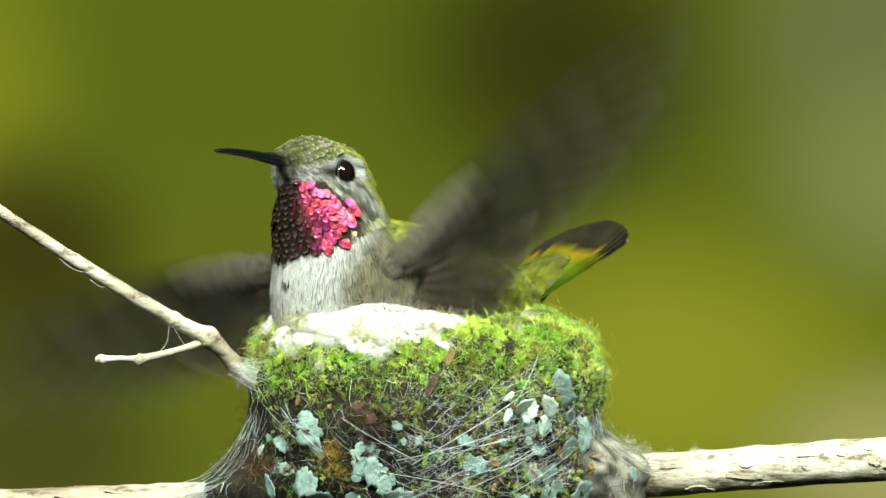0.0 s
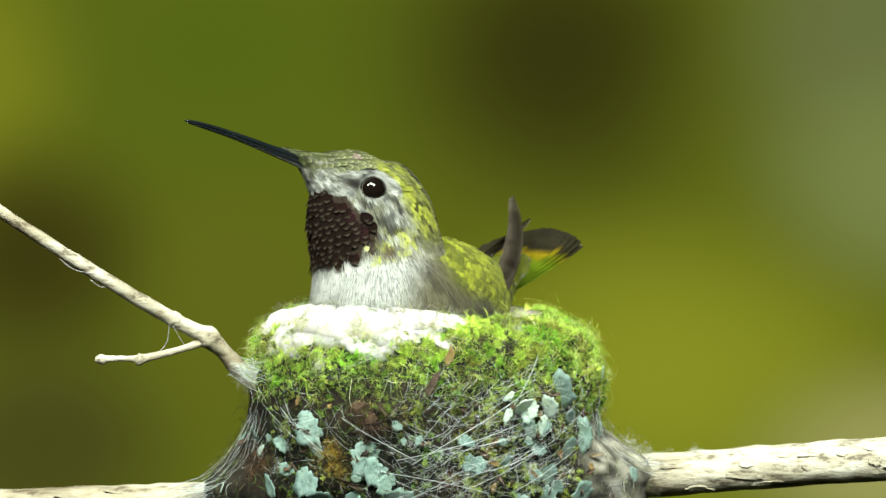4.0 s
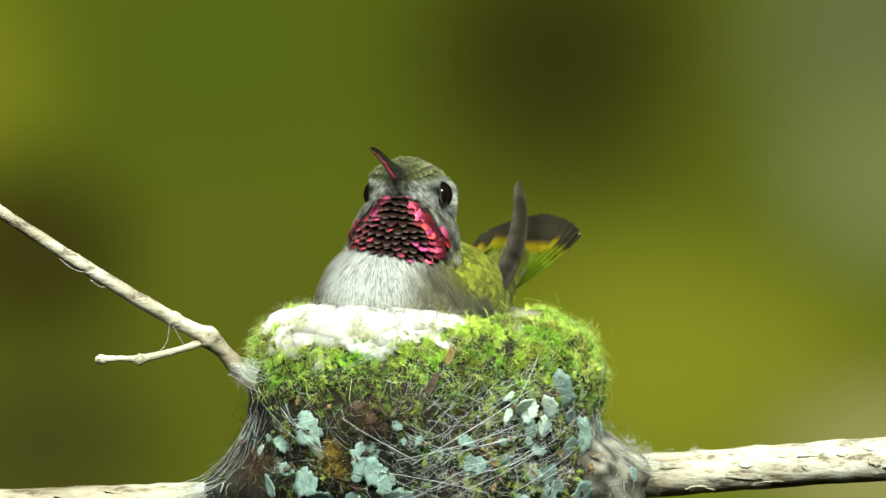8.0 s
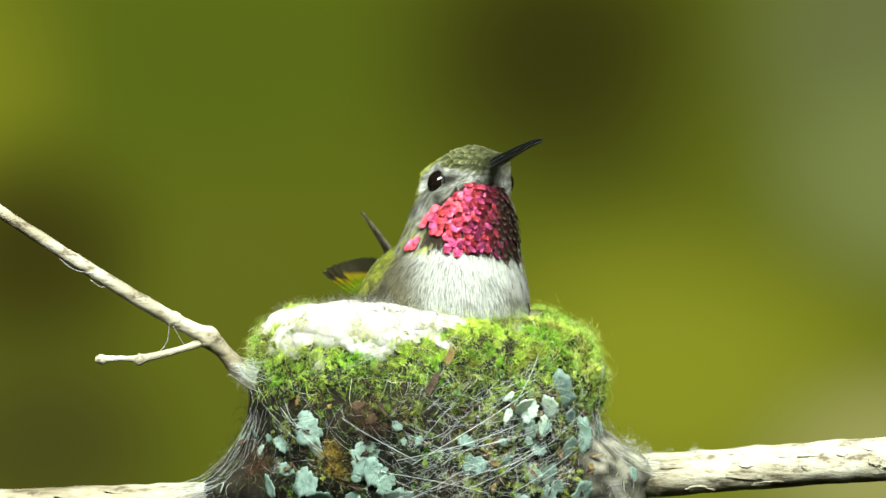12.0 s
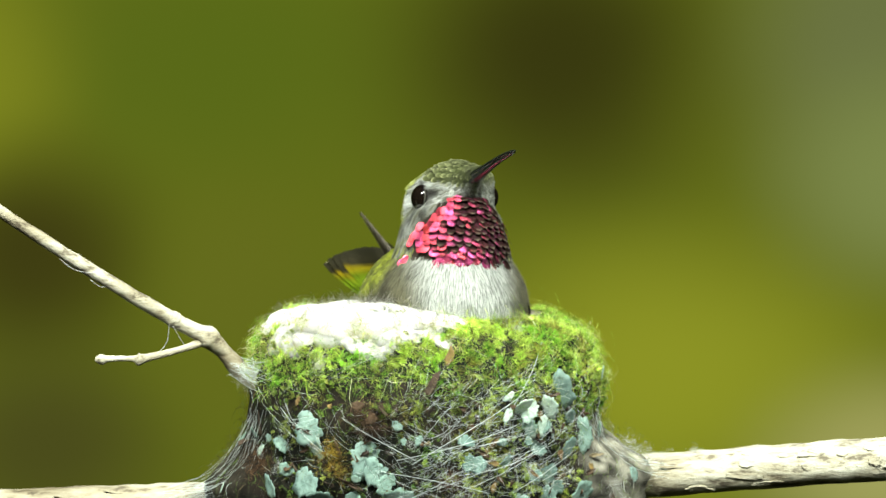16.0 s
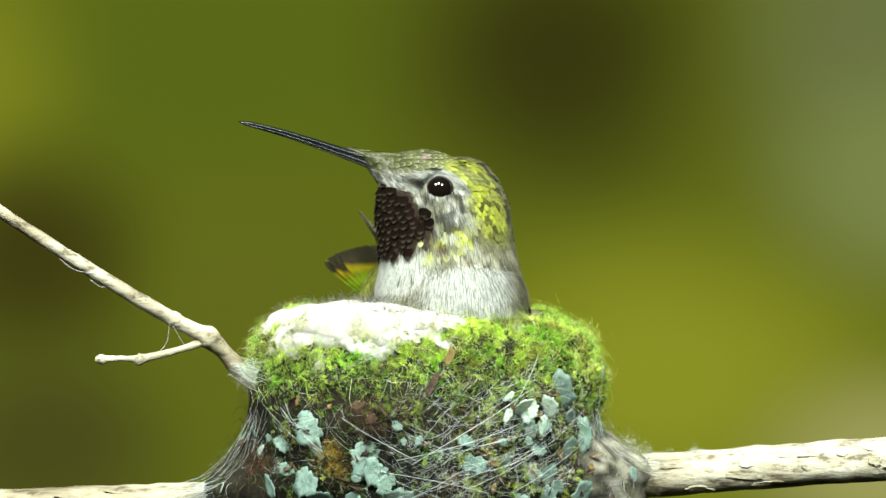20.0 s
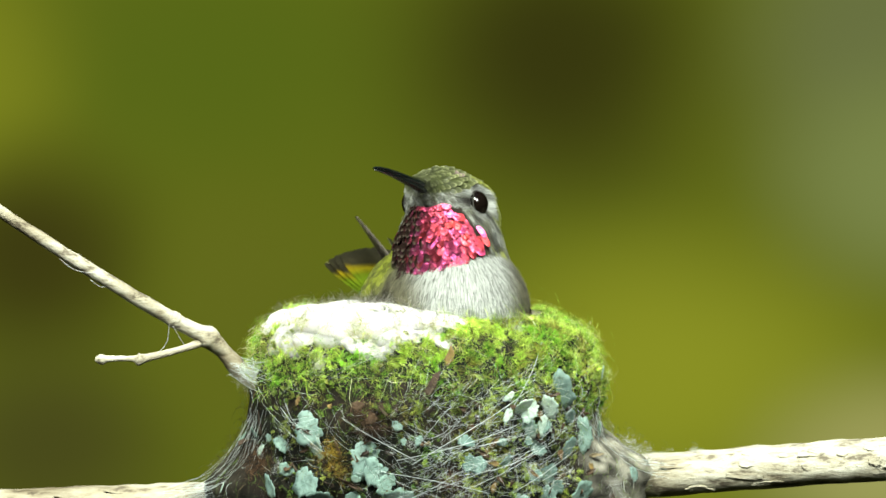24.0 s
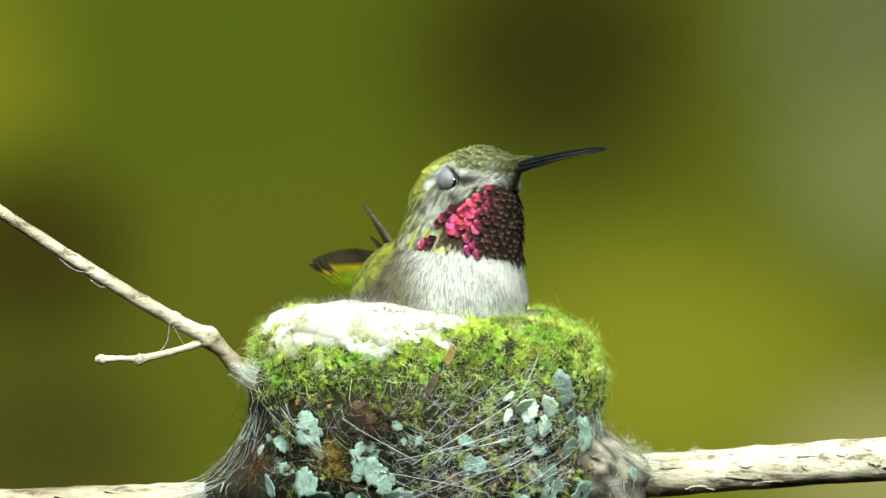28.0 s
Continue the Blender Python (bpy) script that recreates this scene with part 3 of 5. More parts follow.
    groups += [(curls[j], rot[pick == j], p[pick == j] + 0.5 * n[pick == j], size[pick == j], col[pick == j]) for j in range(8)]
    th, s, p, n = nest_samples(6500, 0.0, 0.4, g, -1.3, 0.3)
    keep = (down_zone(p) > 0.5) & (wob(p, 0.5, 70.0) > 0.0) & (p[:, 1] < -6.0) & (p[:, 2] < -8.9 + 1.2 * wob(p, 0.3, 71.0))
    p, n = p[keep], n[keep]
    k = len(p)
    rot = frames_from(unit(np.cross(n, g.normal(size=(k, 3)))), n)
    size = np.repeat(g.uniform(0.8, 2.2, (k, 1)), 3, axis=1)
    col = pick_cols(k, [(0.48, 0.56, 0.14), (0.58, 0.50, 0.20), (0.75, 0.74, 0.50)], [3, 2, 2], 0.2, g)
    pick = g.integers(0, 8, k)
    groups += [(curls[j], rot[pick == j], p[pick == j] + 1.5 * n[pick == j], size[pick == j], col[pick == j]) for j in range(8)]
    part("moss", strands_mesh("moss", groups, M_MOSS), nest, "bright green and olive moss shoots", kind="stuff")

    # dry fibres and rootlets laid over the whole outside
    fib = [strand(0.9, 7, 0.010, k) for k in range(8)]
    th, s, p, n = nest_samples(11000, 0.02, 0.85, g)
    keep = (g.random(len(p)) > 0.9 * down_zone(p)) & (g.random(len(p)) < np.where(p[:, 2] > -15.5, 0.22, 0.5))
    p, n = p[keep], n[keep]
    k = len(p)
    tang = unit(np.cross(n, g.normal(size=(k, 3))))
    along = unit(tang + n * g.normal(size=(k, 1)) * 0.10)
    rot = frames_from(along, n)
    ln = g.uniform(1.2, 3.6, (k, 1))
    size = np.concatenate([ln, ln, ln * 0.6], 1)
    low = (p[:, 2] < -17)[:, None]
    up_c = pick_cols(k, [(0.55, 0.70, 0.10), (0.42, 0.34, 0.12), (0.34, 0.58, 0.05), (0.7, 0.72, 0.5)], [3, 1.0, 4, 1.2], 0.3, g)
    # low fibres: browns, greens and silk, darkened to paint in deep shade
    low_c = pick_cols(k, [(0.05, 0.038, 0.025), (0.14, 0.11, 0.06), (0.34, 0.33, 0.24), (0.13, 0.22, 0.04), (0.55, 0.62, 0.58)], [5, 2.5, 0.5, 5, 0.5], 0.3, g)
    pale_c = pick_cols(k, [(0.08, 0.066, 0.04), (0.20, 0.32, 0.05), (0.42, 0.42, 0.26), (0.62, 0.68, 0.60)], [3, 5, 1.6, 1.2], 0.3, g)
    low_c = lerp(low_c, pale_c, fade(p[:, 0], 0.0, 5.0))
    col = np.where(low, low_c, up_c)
    pick = g.integers(0, 8, k)
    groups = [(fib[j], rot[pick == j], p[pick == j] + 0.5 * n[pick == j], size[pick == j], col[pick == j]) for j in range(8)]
    # webbed felt drawn out along the branch on either side
    th, s, p, n = nest_samples(8500, 0.5, 0.97, g)
    keep = (np.abs(p[:, 0] - NX) > 17.5) & (p[:, 2] < -19) & (p[:, 1] < 4)
    p, n, th, s = p[keep], n[keep], th[keep], s[keep]
    k = len(p)
    down = unit(nest_point(th, np.minimum(1, s + 0.03)) - p)
    rot = frames_from(unit(down + 0.9 * g.normal(size=(k, 3))), n)
    ln = g.uniform(0.6, 2.0, (k, 1))
    right = fade(p[:, 0], 14, 22)
    col = lerp(pick_cols(k, [(0.13, 0.115, 0.08), (0.04, 0.032, 0.02), (0.42, 0.43, 0.38)], [3, 4, 1.2], 0.3, g), pick_cols(k, [(0.52, 0.51, 0.43), (0.28, 0.25, 0.18), (0.72, 0.73, 0.68)], [3, 1.4, 3], 0.3, g), right)
    pick = g.integers(0, 8, k)
    groups += [(fib[j], rot[pick == j], p[pick == j] + 0.3 * n[pick == j], np.concatenate([ln * 0.7, ln, ln * 0.12], 1)[pick == j], col[pick == j]) for j in range(8)]
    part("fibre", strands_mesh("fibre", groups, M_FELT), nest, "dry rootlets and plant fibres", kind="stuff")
    build_down(nest, g)
    build_wads(nest, g)
    build_lichens(nest, g)
    build_silk(nest, g)


def build_down(nest, g):
    """White plant down in soft tufts on the rim."""
    spots = [(-19.5, -8.6, 3.4), (-16.5, -7.6, 3.6), (-13, -7.0, 3.8), (-9.5, -6.8, 3.8), (-6, -7.2, 3.6), (-2.8, -8.3, 3.2), (-0.6, -9.6, 2.6),
             (-17, -11.0, 2.8), (-14, -11.8, 2.4), (-11.5, -9.8, 3.4), (-8, -9.6, 3.4), (-4.8, -10.6, 2.8), (-1.2, -13.2, 2.0), (-8.4, -14.2, 1.3), (8.9, -9.4, 1.9), (-15.4, -14.6, 1.2), (-15, -9.4, 3.0), (-12, -8.4, 3.2), (-5, -9.0, 3.0), (-9, -8.2, 3.0)]
    hair = [strand(0.6, 5, 0.012, 50 + k) for k in range(5)]
    for i, (x, z, r) in enumerate(spots):
        r *= 1.42
        p, n = nest_at(x, max(-40, z + 0.2))
        k, seg = 12, 20
        ph = np.repeat(np.linspace(0.03, np.pi - 0.03, k), seg)
        az = np.tile(np.linspace(0, 2 * np.pi, seg, endpoint=False), k)
        d = np.stack([np.sin(ph) * np.cos(az), np.sin(ph) * np.sin(az), np.cos(ph)], -1)
        v = d * np.array([r * 1.15, r * 0.75, r * 0.55])
        c = p - n * (r * (0.46 if r > 4.0 else 0.60)) + np.array([0, 0.5, 0])
        v = v * (1 + 0.06 * wob(v + c, 0.35, 3.0) + 0.04 * wob(v + c, 1.3, 1.0))[:, None] + c
        col = np.full((len(v), 3), 0.88) * np.array((1.0, 0.985, 0.92))
        m = 800
        q = g.normal(size=(m, 3))
        q = unit(q) * np.array([r, r * 0.75, r * 0.62]) * 0.97 + c
        rot = frames_from(unit(g.normal(size=(m, 3)) + 0.5 * (q - c) / r), unit(q - c))
        pick = g.integers(0, 5, m)
        vs, fs, cs, nn = [v], [grid_faces(k, seg)], [col], len(v)
        for j in range(5):
            sel = pick == j
            a, b = scattered(hair[j][0], hair[j][1], rot[sel], q[sel], np.repeat(g.uniform(0.6, 2.0, (sel.sum(), 1)), 3, axis=1))
            vs.append(a), fs.append(b + nn), cs.append(np.full((len(a), 3), 0.84) * np.array((1.0, 0.98, 0.91)))
            nn += len(a)
        part("down_tuft", mesh_of("down_tuft", np.concatenate(vs), np.concatenate(fs), M_DOWN, True, np.concatenate(cs)), nest, "tuft of white plant down")


def build_wads(nest, g):
    """Small wads of grey-white silk: where the twig is tied in, and here and there on the outside."""
    hair = [strand(0.8, 6, 0.012, 80 + k) for k in range(5)]
    spots = [((-26.4, -5.8, -16.9), 1.0), ((-25.2, -7.0, -16.0), 0.8), ((-24.0, -6.0, -18.6), 1.1), ((27.2, -1.6, -28.2), 1.5), ((24.5, -3.0, -26.6), 1.6), ((22.5, -6.0, -28.8), 1.7), ((29.5, -1.4, -27.9), 1.1), ((-29.5, -1.2, -30.2), 1.3),
             ((-27.0, -3.0, -28.5), 1.4), ((33.5, -1.2, -27.0), 0.7)]
    for x, z, r in ((-8.3, -13.2, 1.3), (-15.6, -13.8, 1.1), (-1.8, -32.6, 1.6), (2.2, -31.8, 1.3), (-10.6, -23.0, 1.0), (5.5, -27.5, 1.3), (11.5, -27.8, 1.4), (-4.0, -24.5, 1.0), (15.0, -28.8, 1.5), (18.3, -31.0, 1.5), (-20.6, -28.0, 1.0)):
        spots.append((tuple(nest_at(x, z)[0]), r))
    spots = [(c, r, (0.70, 0.73, 0.70), "matted wad of grey-white silk") for c, r in spots]
    for x, z, r, col in ((-13.8, -25.6, 1.8, (0.36, 0.25, 0.03)), (-13.0, -28.0, 1.2, (0.30, 0.20, 0.04)), (-9.6, -19.8, 2.0, (0.12, 0.075, 0.04)), (-8.2, -21.8, 1.6, (0.09, 0.055, 0.035)), (-22.4, -27.6, 1.8, (0.13, 0.07, 0.03)), (0.6, -29.0, 1.4, (0.16, 0.10, 0.06))):
        p, n = nest_at(x, z)
        spots.append((tuple(p + 0.6 * n), r, col, "tuft of dry brown plant fibre"))
    for c, r, col, label in spots:
        c = np.array(c)
        m = 260
        q = g.normal(size=(m, 3)) * r * np.array((0.55, 0.3, 0.5)) + c
        rot = frames_from(unit(g.normal(size=(m, 3)) * np.array((1, 0.5, 1))), g.normal(size=(m, 3)))
        pick = g.integers(0, 5, m)
        groups = []
        for j in range(5):
            sel = pick == j
            k = int(sel.sum())
            wide = np.array((1.0, 1.0, 1.0)) if col[2] > 0.5 else np.array((2.2, 1.0, 1.0))
            groups.append((hair[j], rot[sel], q[sel], g.uniform(0.6, 1.6, (k, 1)) * r * 0.6 * wide, np.tile(col, (k, 1)) * (1 + 0.3 * g.normal(size=(k, 1))).clip(0.4, 1.5)))
        name = "silk_wad" if col[2] > 0.5 else "fibre_tuft"
        part(name, strands_mesh(name, groups, M_SILK if col[2] > 0.5 else M_FELT), nest, label)


def flake(r, lobes, seed, stretch=1.0, curl=0.25):
    """A lobed flake with a curled edge and some thickness, in xy, unit millimetres."""
    g = np.random.default_rng(seed)
    rings, seg = 4, 48
    a = np.linspace(0, 2 * np.pi, seg, endpoint=False)
    edge = 1 + 0.16 * np.sin(2 * a + g.random() * 6) + 0.10 * np.sin(3 * a + g.random() * 6) + 0.09 * np.sin((lobes + 3) * a + g.random() * 6 + np.sin(a)) + 0.07 * np.sin((2 * lobes + 5) * a + g.random() * 6 + 2 * np.sin(a + 1)) + 0.03 * g.normal(size=seg)
    tops, bots = [], []
    for i in range(rings):
        t = (i + 0.02) / (rings - 1)
        rad = r * t * (1 + (edge - 1) * t)
        z = curl * r * t * t * (0.5 + 0.6 * np.sin(a * 2 + g.random())) + 0.012 * r * np.sin(5 * a + 4 * t)
        ring = np.stack([rad * np.cos(a) * stretch, rad * np.sin(a), z], -1)
        tops.append(ring)
        bots.append(ring - np.array([0, 0, 0.14]) * (1 - 0.3 * t))
    v = np.concatenate(tops + bots[::-1])
    return v, grid_faces(2 * rings, seg)


# lichen flakes on the near face: x, z, size, stretch, turn
FLAKES = [(-17.2, -22.6, 2.0, 1.1, 70), (-16.2, -25.2, 1.6, 0.75, 110), (-17.0, -29.6, 2.3, 0.8, 80), (-15.6, -31.8, 1.8, 1.1, 10), (-13.8, -32.6, 2.1, 1.0, 40), (-11.2, -32.4, 2.0, 0.8, 100),
          (-20.8, -30.4, 1.6, 0.55, 100), (-10.4, -26.4, 2.3, 0.9, 60), (-9.0, -28.2, 1.6, 1.2, 20), (-5.6, -31.4, 2.0, 1.0, 0), (-20.4, -25.0, 1.0, 1.2, 0), (-25.4, -25.2, 1.2, 0.5, 60),
          (15.0, -17.8, 1.9, 1.3, 10), (-7.6, -29.6, 1.5, 0.9, 70), (18.0, -24.2, 2.2, 0.6, 95), (15.6, -25.4, 1.5, 0.8, 60), (13.6, -28.8, 1.3, 1.0, 30), (16.2, -31.4, 1.9, 1.1, 60),
          (13.2, -32.0, 1.6, 1.0, 0), (19.6, -24.0, 1.3, 0.5, 90), (-23.6, -24.4, 0.9, 0.5, 120), (4.3, -27.0, 1.0, 1.5, 30), (19.9, -29.4, 1.2, 0.7, 100), (9.8, -32.6, 1.5, 1.2, 20), (14.4, -30.4, 1.0, 0.9, 50)]
# the bleached ones: white-green, in a cluster on one side
PALE_FLAKES = [(8.4, -18.4, 0.8, 0.6, 50), (9.9, -19.4, 1.3, 0.8, 30), (11.2, -20.2, 1.2, 1.5, 150), (13.8, -19.6, 1.2, 1.4, 15), (12.7, -22.4, 1.3, 0.55, 85), (13.6, -22.8, 0.9, 0.45, 100), (20.4, -16.2, 0.9, 0.6, 80), (8.0, -20.4, 0.6, 1.6, 160), (-22.8, -26.2, 0.8, 0.5, 60), (-26.6, -31.4, 0.8, 0.5, 70)]
# brown chips: x, z, length, width, turn
CHIPS = [(-1.5, -16.6, 2.6, 1.3, 65), (0.9, -13.6, 1.8, 1.2, 80), (-10.6, -19.4, 1.7, 1.1, 30), (-8.8, -20.6, 1.5, 1.2, 80), (-24.0, -25.6, 1.5, 1.0, 20), (-11.8, -29.4, 2.6, 0.6, 150),
         (-13.2, -24.8, 2.0, 0.9, 110), (-9.2, -16.4, 1.0, 0.6, 140), (-23.2, -23.2, 2.2, 0.45, 95), (17.6, -32.8, 1.8, 0.9, 70), (18.2, -27.0, 1.4, 0.5, 10), (-1.0, -27.0, 1.2, 0.8, 10),
         (-18.8, -32.6, 1.6, 0.8, 70), (3.4, -31.5, 1.5, 0.9, 40), (7.2, -29.0, 1.2, 0.6, 130)]


def build_lichens(nest, g):
    bits = [(g.uniform(-22, 19), g.uniform(-34, -20), g.uniform(0.4, 1.15), g.uniform(0.5, 1.6), g.uniform(0, 180)) for _ in range(26)]
    for i, (x, z, r, st, turn) in enumerate(FLAKES + bits + PALE_FLAKES):
        p, n = nest_at(x, z)
        bleached = i >= len(FLAKES) + len(bits)
        v, f = flake(r * 0.95, 3 + i % 4, i, st, 0.06 if bleached else 0.05)
        rot = frames_from(np.array([[math.cos(radians(turn)), 0.0, math.sin(radians(turn))]]), (n + 0.2 * g.normal(size=3))[None])[0]
        part("lichen_flake", mesh_of("lichen_flake", v @ rot.T + p + n * 0.7, f, M_PALE if bleached else M_LICHEN), nest, "bleached pale green lichen flake" if bleached else "curled blue-green lichen flake")
    chips = CHIPS + [(g.uniform(-21, 19), g.uniform(-33, -18), g.uniform(0.5, 1.5), g.uniform(0.3, 0.9), g.uniform(0, 180)) for _ in range(70)]
    for i, (x, z, a, b, turn) in enumerate(chips):
        p, n = nest_at(x, z)
        v, f = flake(1.0, 2, 100 + i, 1.0, 0.3)
        v = v * np.array([b * 0.5, a * 0.62, 0.8])
        rot = frames_from(np.array([[math.cos(radians(turn)), 0.0, math.sin(radians(turn))]]), (n + 0.3 * g.normal(size=3))[None])[0]
        part("bark_chip", mesh_of("bark_chip", v @ rot.T + p + n * (1.2 if i < 2 else 0.7), f, M_CHIP), nest, "brown chip of bark")


def near_face(x, z, out):
    """A point over the nest's near face, clear of its unevenness."""
    c = RIM_CURVE[int(np.argmin(np.abs(RIM_CURVE[:, 0] - z)))]
    th = math.asin(max(-0.97, min(0.97, (x - NX) / c[1])))
    return np.array((NX + (c[1] + out) * math.sin(th), -(c[1] + out) * math.cos(th), z))


def silk_line(a, b, w, sag=0.4):
    """A thread of spider silk stretched over the nest between two of its points."""
    pts = []
    for t in (0.0, 0.35, 0.7, 1.0):
        x, z = a[0] + (b[0] - a[0]) * t, a[1] + (b[1] - a[1]) * t - sag * math.sin(math.pi * t)
        pts.append((*near_face(x, z, 0.5 + 0.9 * math.sin(math.pi * t)), w))
    return tube(pts, 10, 4)


# the thicker silk lines: from x, z to x, z, radius
LINES = [((-4, -27), (11, -17.5), 0.10), ((-6, -26.5), (9.5, -22), 0.09), ((8.0, -21), (12.6, -11.5), 0.09), ((-13, -21), (-3.5, -26.5), 0.10), ((-8, -28), (6, -31), 0.07), ((1, -25), (14, -22), 0.06),
         ((2, -28.5), (13, -25), 0.08), ((9, -31), (19, -24), 0.07), ((4, -30), (18, -21), 0.06), ((-21, -20), (-14.5, -26.5), 0.07), ((-21.5, -19.5), (-15.5, -26), 0.05), ((-20.5, -19), (-16.5, -24), 0.06), ((12, -30), (17, -27), 0.06),
         ((-6, -22), (3, -26), 0.05), ((-3, -30.5), (9, -26), 0.05), ((-8.5, -33), (2, -28), 0.06), ((5, -15), (-3, -24), 0.04), ((-16, -17), (-10, -13), 0.04), ((6.5, -17), (14, -12.5), 0.04), ((-1.6, -12.5), (-2.4, -18), 0.04)]


def build_silk(nest, g):
    vs, fs, n = [], [], 0
    lines = list(LINES)
    for a, b, w in LINES:
        for _ in range(3):
            d = g.normal(size=4) * 1.6
            lines.append(((a[0] + d[0], a[1] + d[1]), (b[0] + d[2], b[1] + d[3]), g.uniform(0.02, 0.05)))
    for _ in range(560):
        x, z = (g.uniform(-22, 18) if g.random() < 0.4 else g.uniform(-4, 20)), g.uniform(-34, -17)
        a, ln = g.normal(0.45, 1.3), g.uniform(1.2, 6)
        q = (x + ln * math.cos(a), z + ln * math.sin(a))
        if -24 < q[0] < 20 and -34 < q[1] < -10:
            lines.append(((x, z), q, g.uniform(0.012, 0.042)))
    for a, b, w in lines:
        v, f = silk_line(a, b, w * (0.42 if w > 0.05 else 0.30), g.uniform(-0.4, 0.8))
        vs.append(v), fs.append(f + n)
        n += len(v)
    # webbing that ties the cup to the branch and to the twig
    for _ in range(190):
        side = 1 if g.random() < 0.5 else -1
        a = np.array((NX + side * g.uniform(20, 23), -g.uniform(2, 12), g.uniform(-27, -20)))
        b = np.array((NX + side * g.uniform(26, 35), -g.uniform(0.5, 3), -31.6 + (2.2 if side > 0 else -0.9) + g.uniform(-1.5, 1.0)))
        m = (a + b) / 2 + np.array((-side * g.uniform(0.5, 2.5), -g.uniform(0, 1), -g.uniform(1.0, 3)))
        v, f = tube([(*a, 0.02), (*m, g.uniform(0.008, 0.022)), (*b, 0.015)], 8, 4)
        vs.append(v), fs.append(f + n)
        n += len(v)
    for _ in range(60):
        a = np.array((-27.4, -5.2, -15.6)) + g.normal(size=3) * 0.7
        b = np.array((g.uniform(-25, -18), -g.uniform(6, 14), g.uniform(-20, -14)))
        v, f = tube([(*a, 0.02), (*((a + b) / 2 + g.normal(size=3) * 0.5), 0.022), (*b, 0.012)], 6, 4)
        vs.append(v), fs.append(f + n)
        n += len(v)
    v = np.concatenate(vs)
    part("silk", mesh_of("silk", v, np.concatenate(fs), M_SILK, True, np.full((len(v), 3), 0.86) * np.array((0.90, 1.0, 1.0))), nest, "pale spider silk threads", kind="stuff")


# ---- the bird ----
WHITE, GREY, DARK = np.array((0.47, 0.50, 0.47)), np.array((0.115, 0.118, 0.07)), np.array((0.030, 0.021, 0.013))
LIME, OLIVEG, CROWN = np.array((0.33, 0.38, 0.03)), np.array((0.12, 0.14, 0.02)), np.array((0.060, 0.072, 0.022))

HEAD_SECTIONS = [(12.9, 0.82, 0.1, 0.1, 0.15), (12.0, 0.8, 0.30, 0.4, 0.45), (10.5, 0.6, 0.66, 0.8, 0.85), (8.8, 0.30, 1.25, 1.5, 1.1), (7.2, -0.1, 2.05, 2.4, 1.8), (6.2, -0.4, 2.65, 3.1, 2.6), (5.0, -0.6, 3.4, 3.8, 3.5), (2.5, -0.8, 4.45, 4.8, 4.7), (0.0, -0.9, 4.8, 5.3, 5.2), (-3.0, -1.0, 4.6, 5.6, 5.6),
                 (-5.7, -1.4, 4.2, 5.4, 5.5), (-8.2, -2.1, 3.5, 4.7, 4.9), (-10.0, -2.8, 2.2, 3.0, 3.2), (-10.9, -3.1, 0.1, 0.1, 0.1)]
# neck: sections down its axis, given along x and turned upright: depth, shift, front, back, side
NECK_SECTIONS = [(-2.4, -2.4, 0.3, 0.3, 0.3), (-1.4, -2.0, 6.6, 4.4, 2.8), (0.8, -1.4, 8.5, 7.0, 4.3), (4.0, -1.0, 8.9, 8.5, 6.2), (7.5, -0.8, 8.8, 8.9, 7.3), (11.0, -0.5, 8.9, 9.2, 8.4), (14.5, -0.4, 9.7, 9.5, 9.4), (19.0, -0.4, 9.7, 9.6, 9.8),
                 (23.0, -0.4, 7.0, 7.0, 7.0), (25.5, -0.4, 0.5, 0.5, 0.5)]
BODY_SECTIONS = [(16.5, 0.0, 0.0, 0.0, 0.0), (15.5, 0.0, 4.0, 4.0, 4.0), (13.0, 0.0, 7.4, 7.2, 7.2), (9.0, 0.0, 9.6, 9.6, 9.6), (4.0, 0.0, 10.2, 10.6, 10.4), (-3.0, 0.6, 10.0, 10.4, 10.4), (-10.0, 1.4, 8.8, 9.0, 9.2), (-17.0, 2.4, 6.6, 6.6, 6.8),
                 (-23.0, 3.6, 4.2, 4.2, 4.4), (-27.0, 4.6, 2.4, 2.4, 2.8), (-29.0, 5.2, 0.3, 0.3, 0.3)]


def rows_on(g, step, seed):
    """Staggered rows of places over a grid skin, a step apart: points, ways along, normals."""
    n, seg = g.shape[:2]
    r = np.random.default_rng(seed)
    arc = np.concatenate([[0], np.cumsum(np.linalg.norm(np.diff(g, axis=0), axis=-1).mean(1))])
    out = []
    for k, a in enumerate(np.arange(step, arc[-1] - step, step * 0.72)):
        v = np.interp(a, arc, np.arange(n))
        i = min(int(v), n - 2)
        ring = g[i] + (g[i + 1] - g[i]) * (v - i)
        nxt = g[min(i + 1, n - 1)] - g[max(i - 1, 0)]
        ln = np.linalg.norm(np.roll(ring, -1, axis=0) - ring, axis=-1)
        cum = np.concatenate([[0], np.cumsum(ln)])
        m = max(3, int(cum[-1] / (step * 0.86)))
        u = (np.arange(m) + 0.5 * (k % 2) + 0.12 * r.normal(size=m)) / m * cum[-1] % cum[-1]
        f = np.interp(u, cum, np.arange(seg + 1))
        j = f.astype(int) % seg
        w = (f - f.astype(int))[:, None]
        p = ring[j] * (1 - w) + ring[(j + 1) % seg] * w
        al = unit(nxt[j] * (1 - w) + nxt[(j + 1) % seg] * w)
        du = ring[(j + 1) % seg] - ring[j]
        nn = unit(np.cross(du, al))
        nn *= np.sign(((p - ring.mean(0)) * nn).sum(-1, keepdims=True))
        out.append((p, al, nn))
    return [np.concatenate(q) for q in zip(*out)]


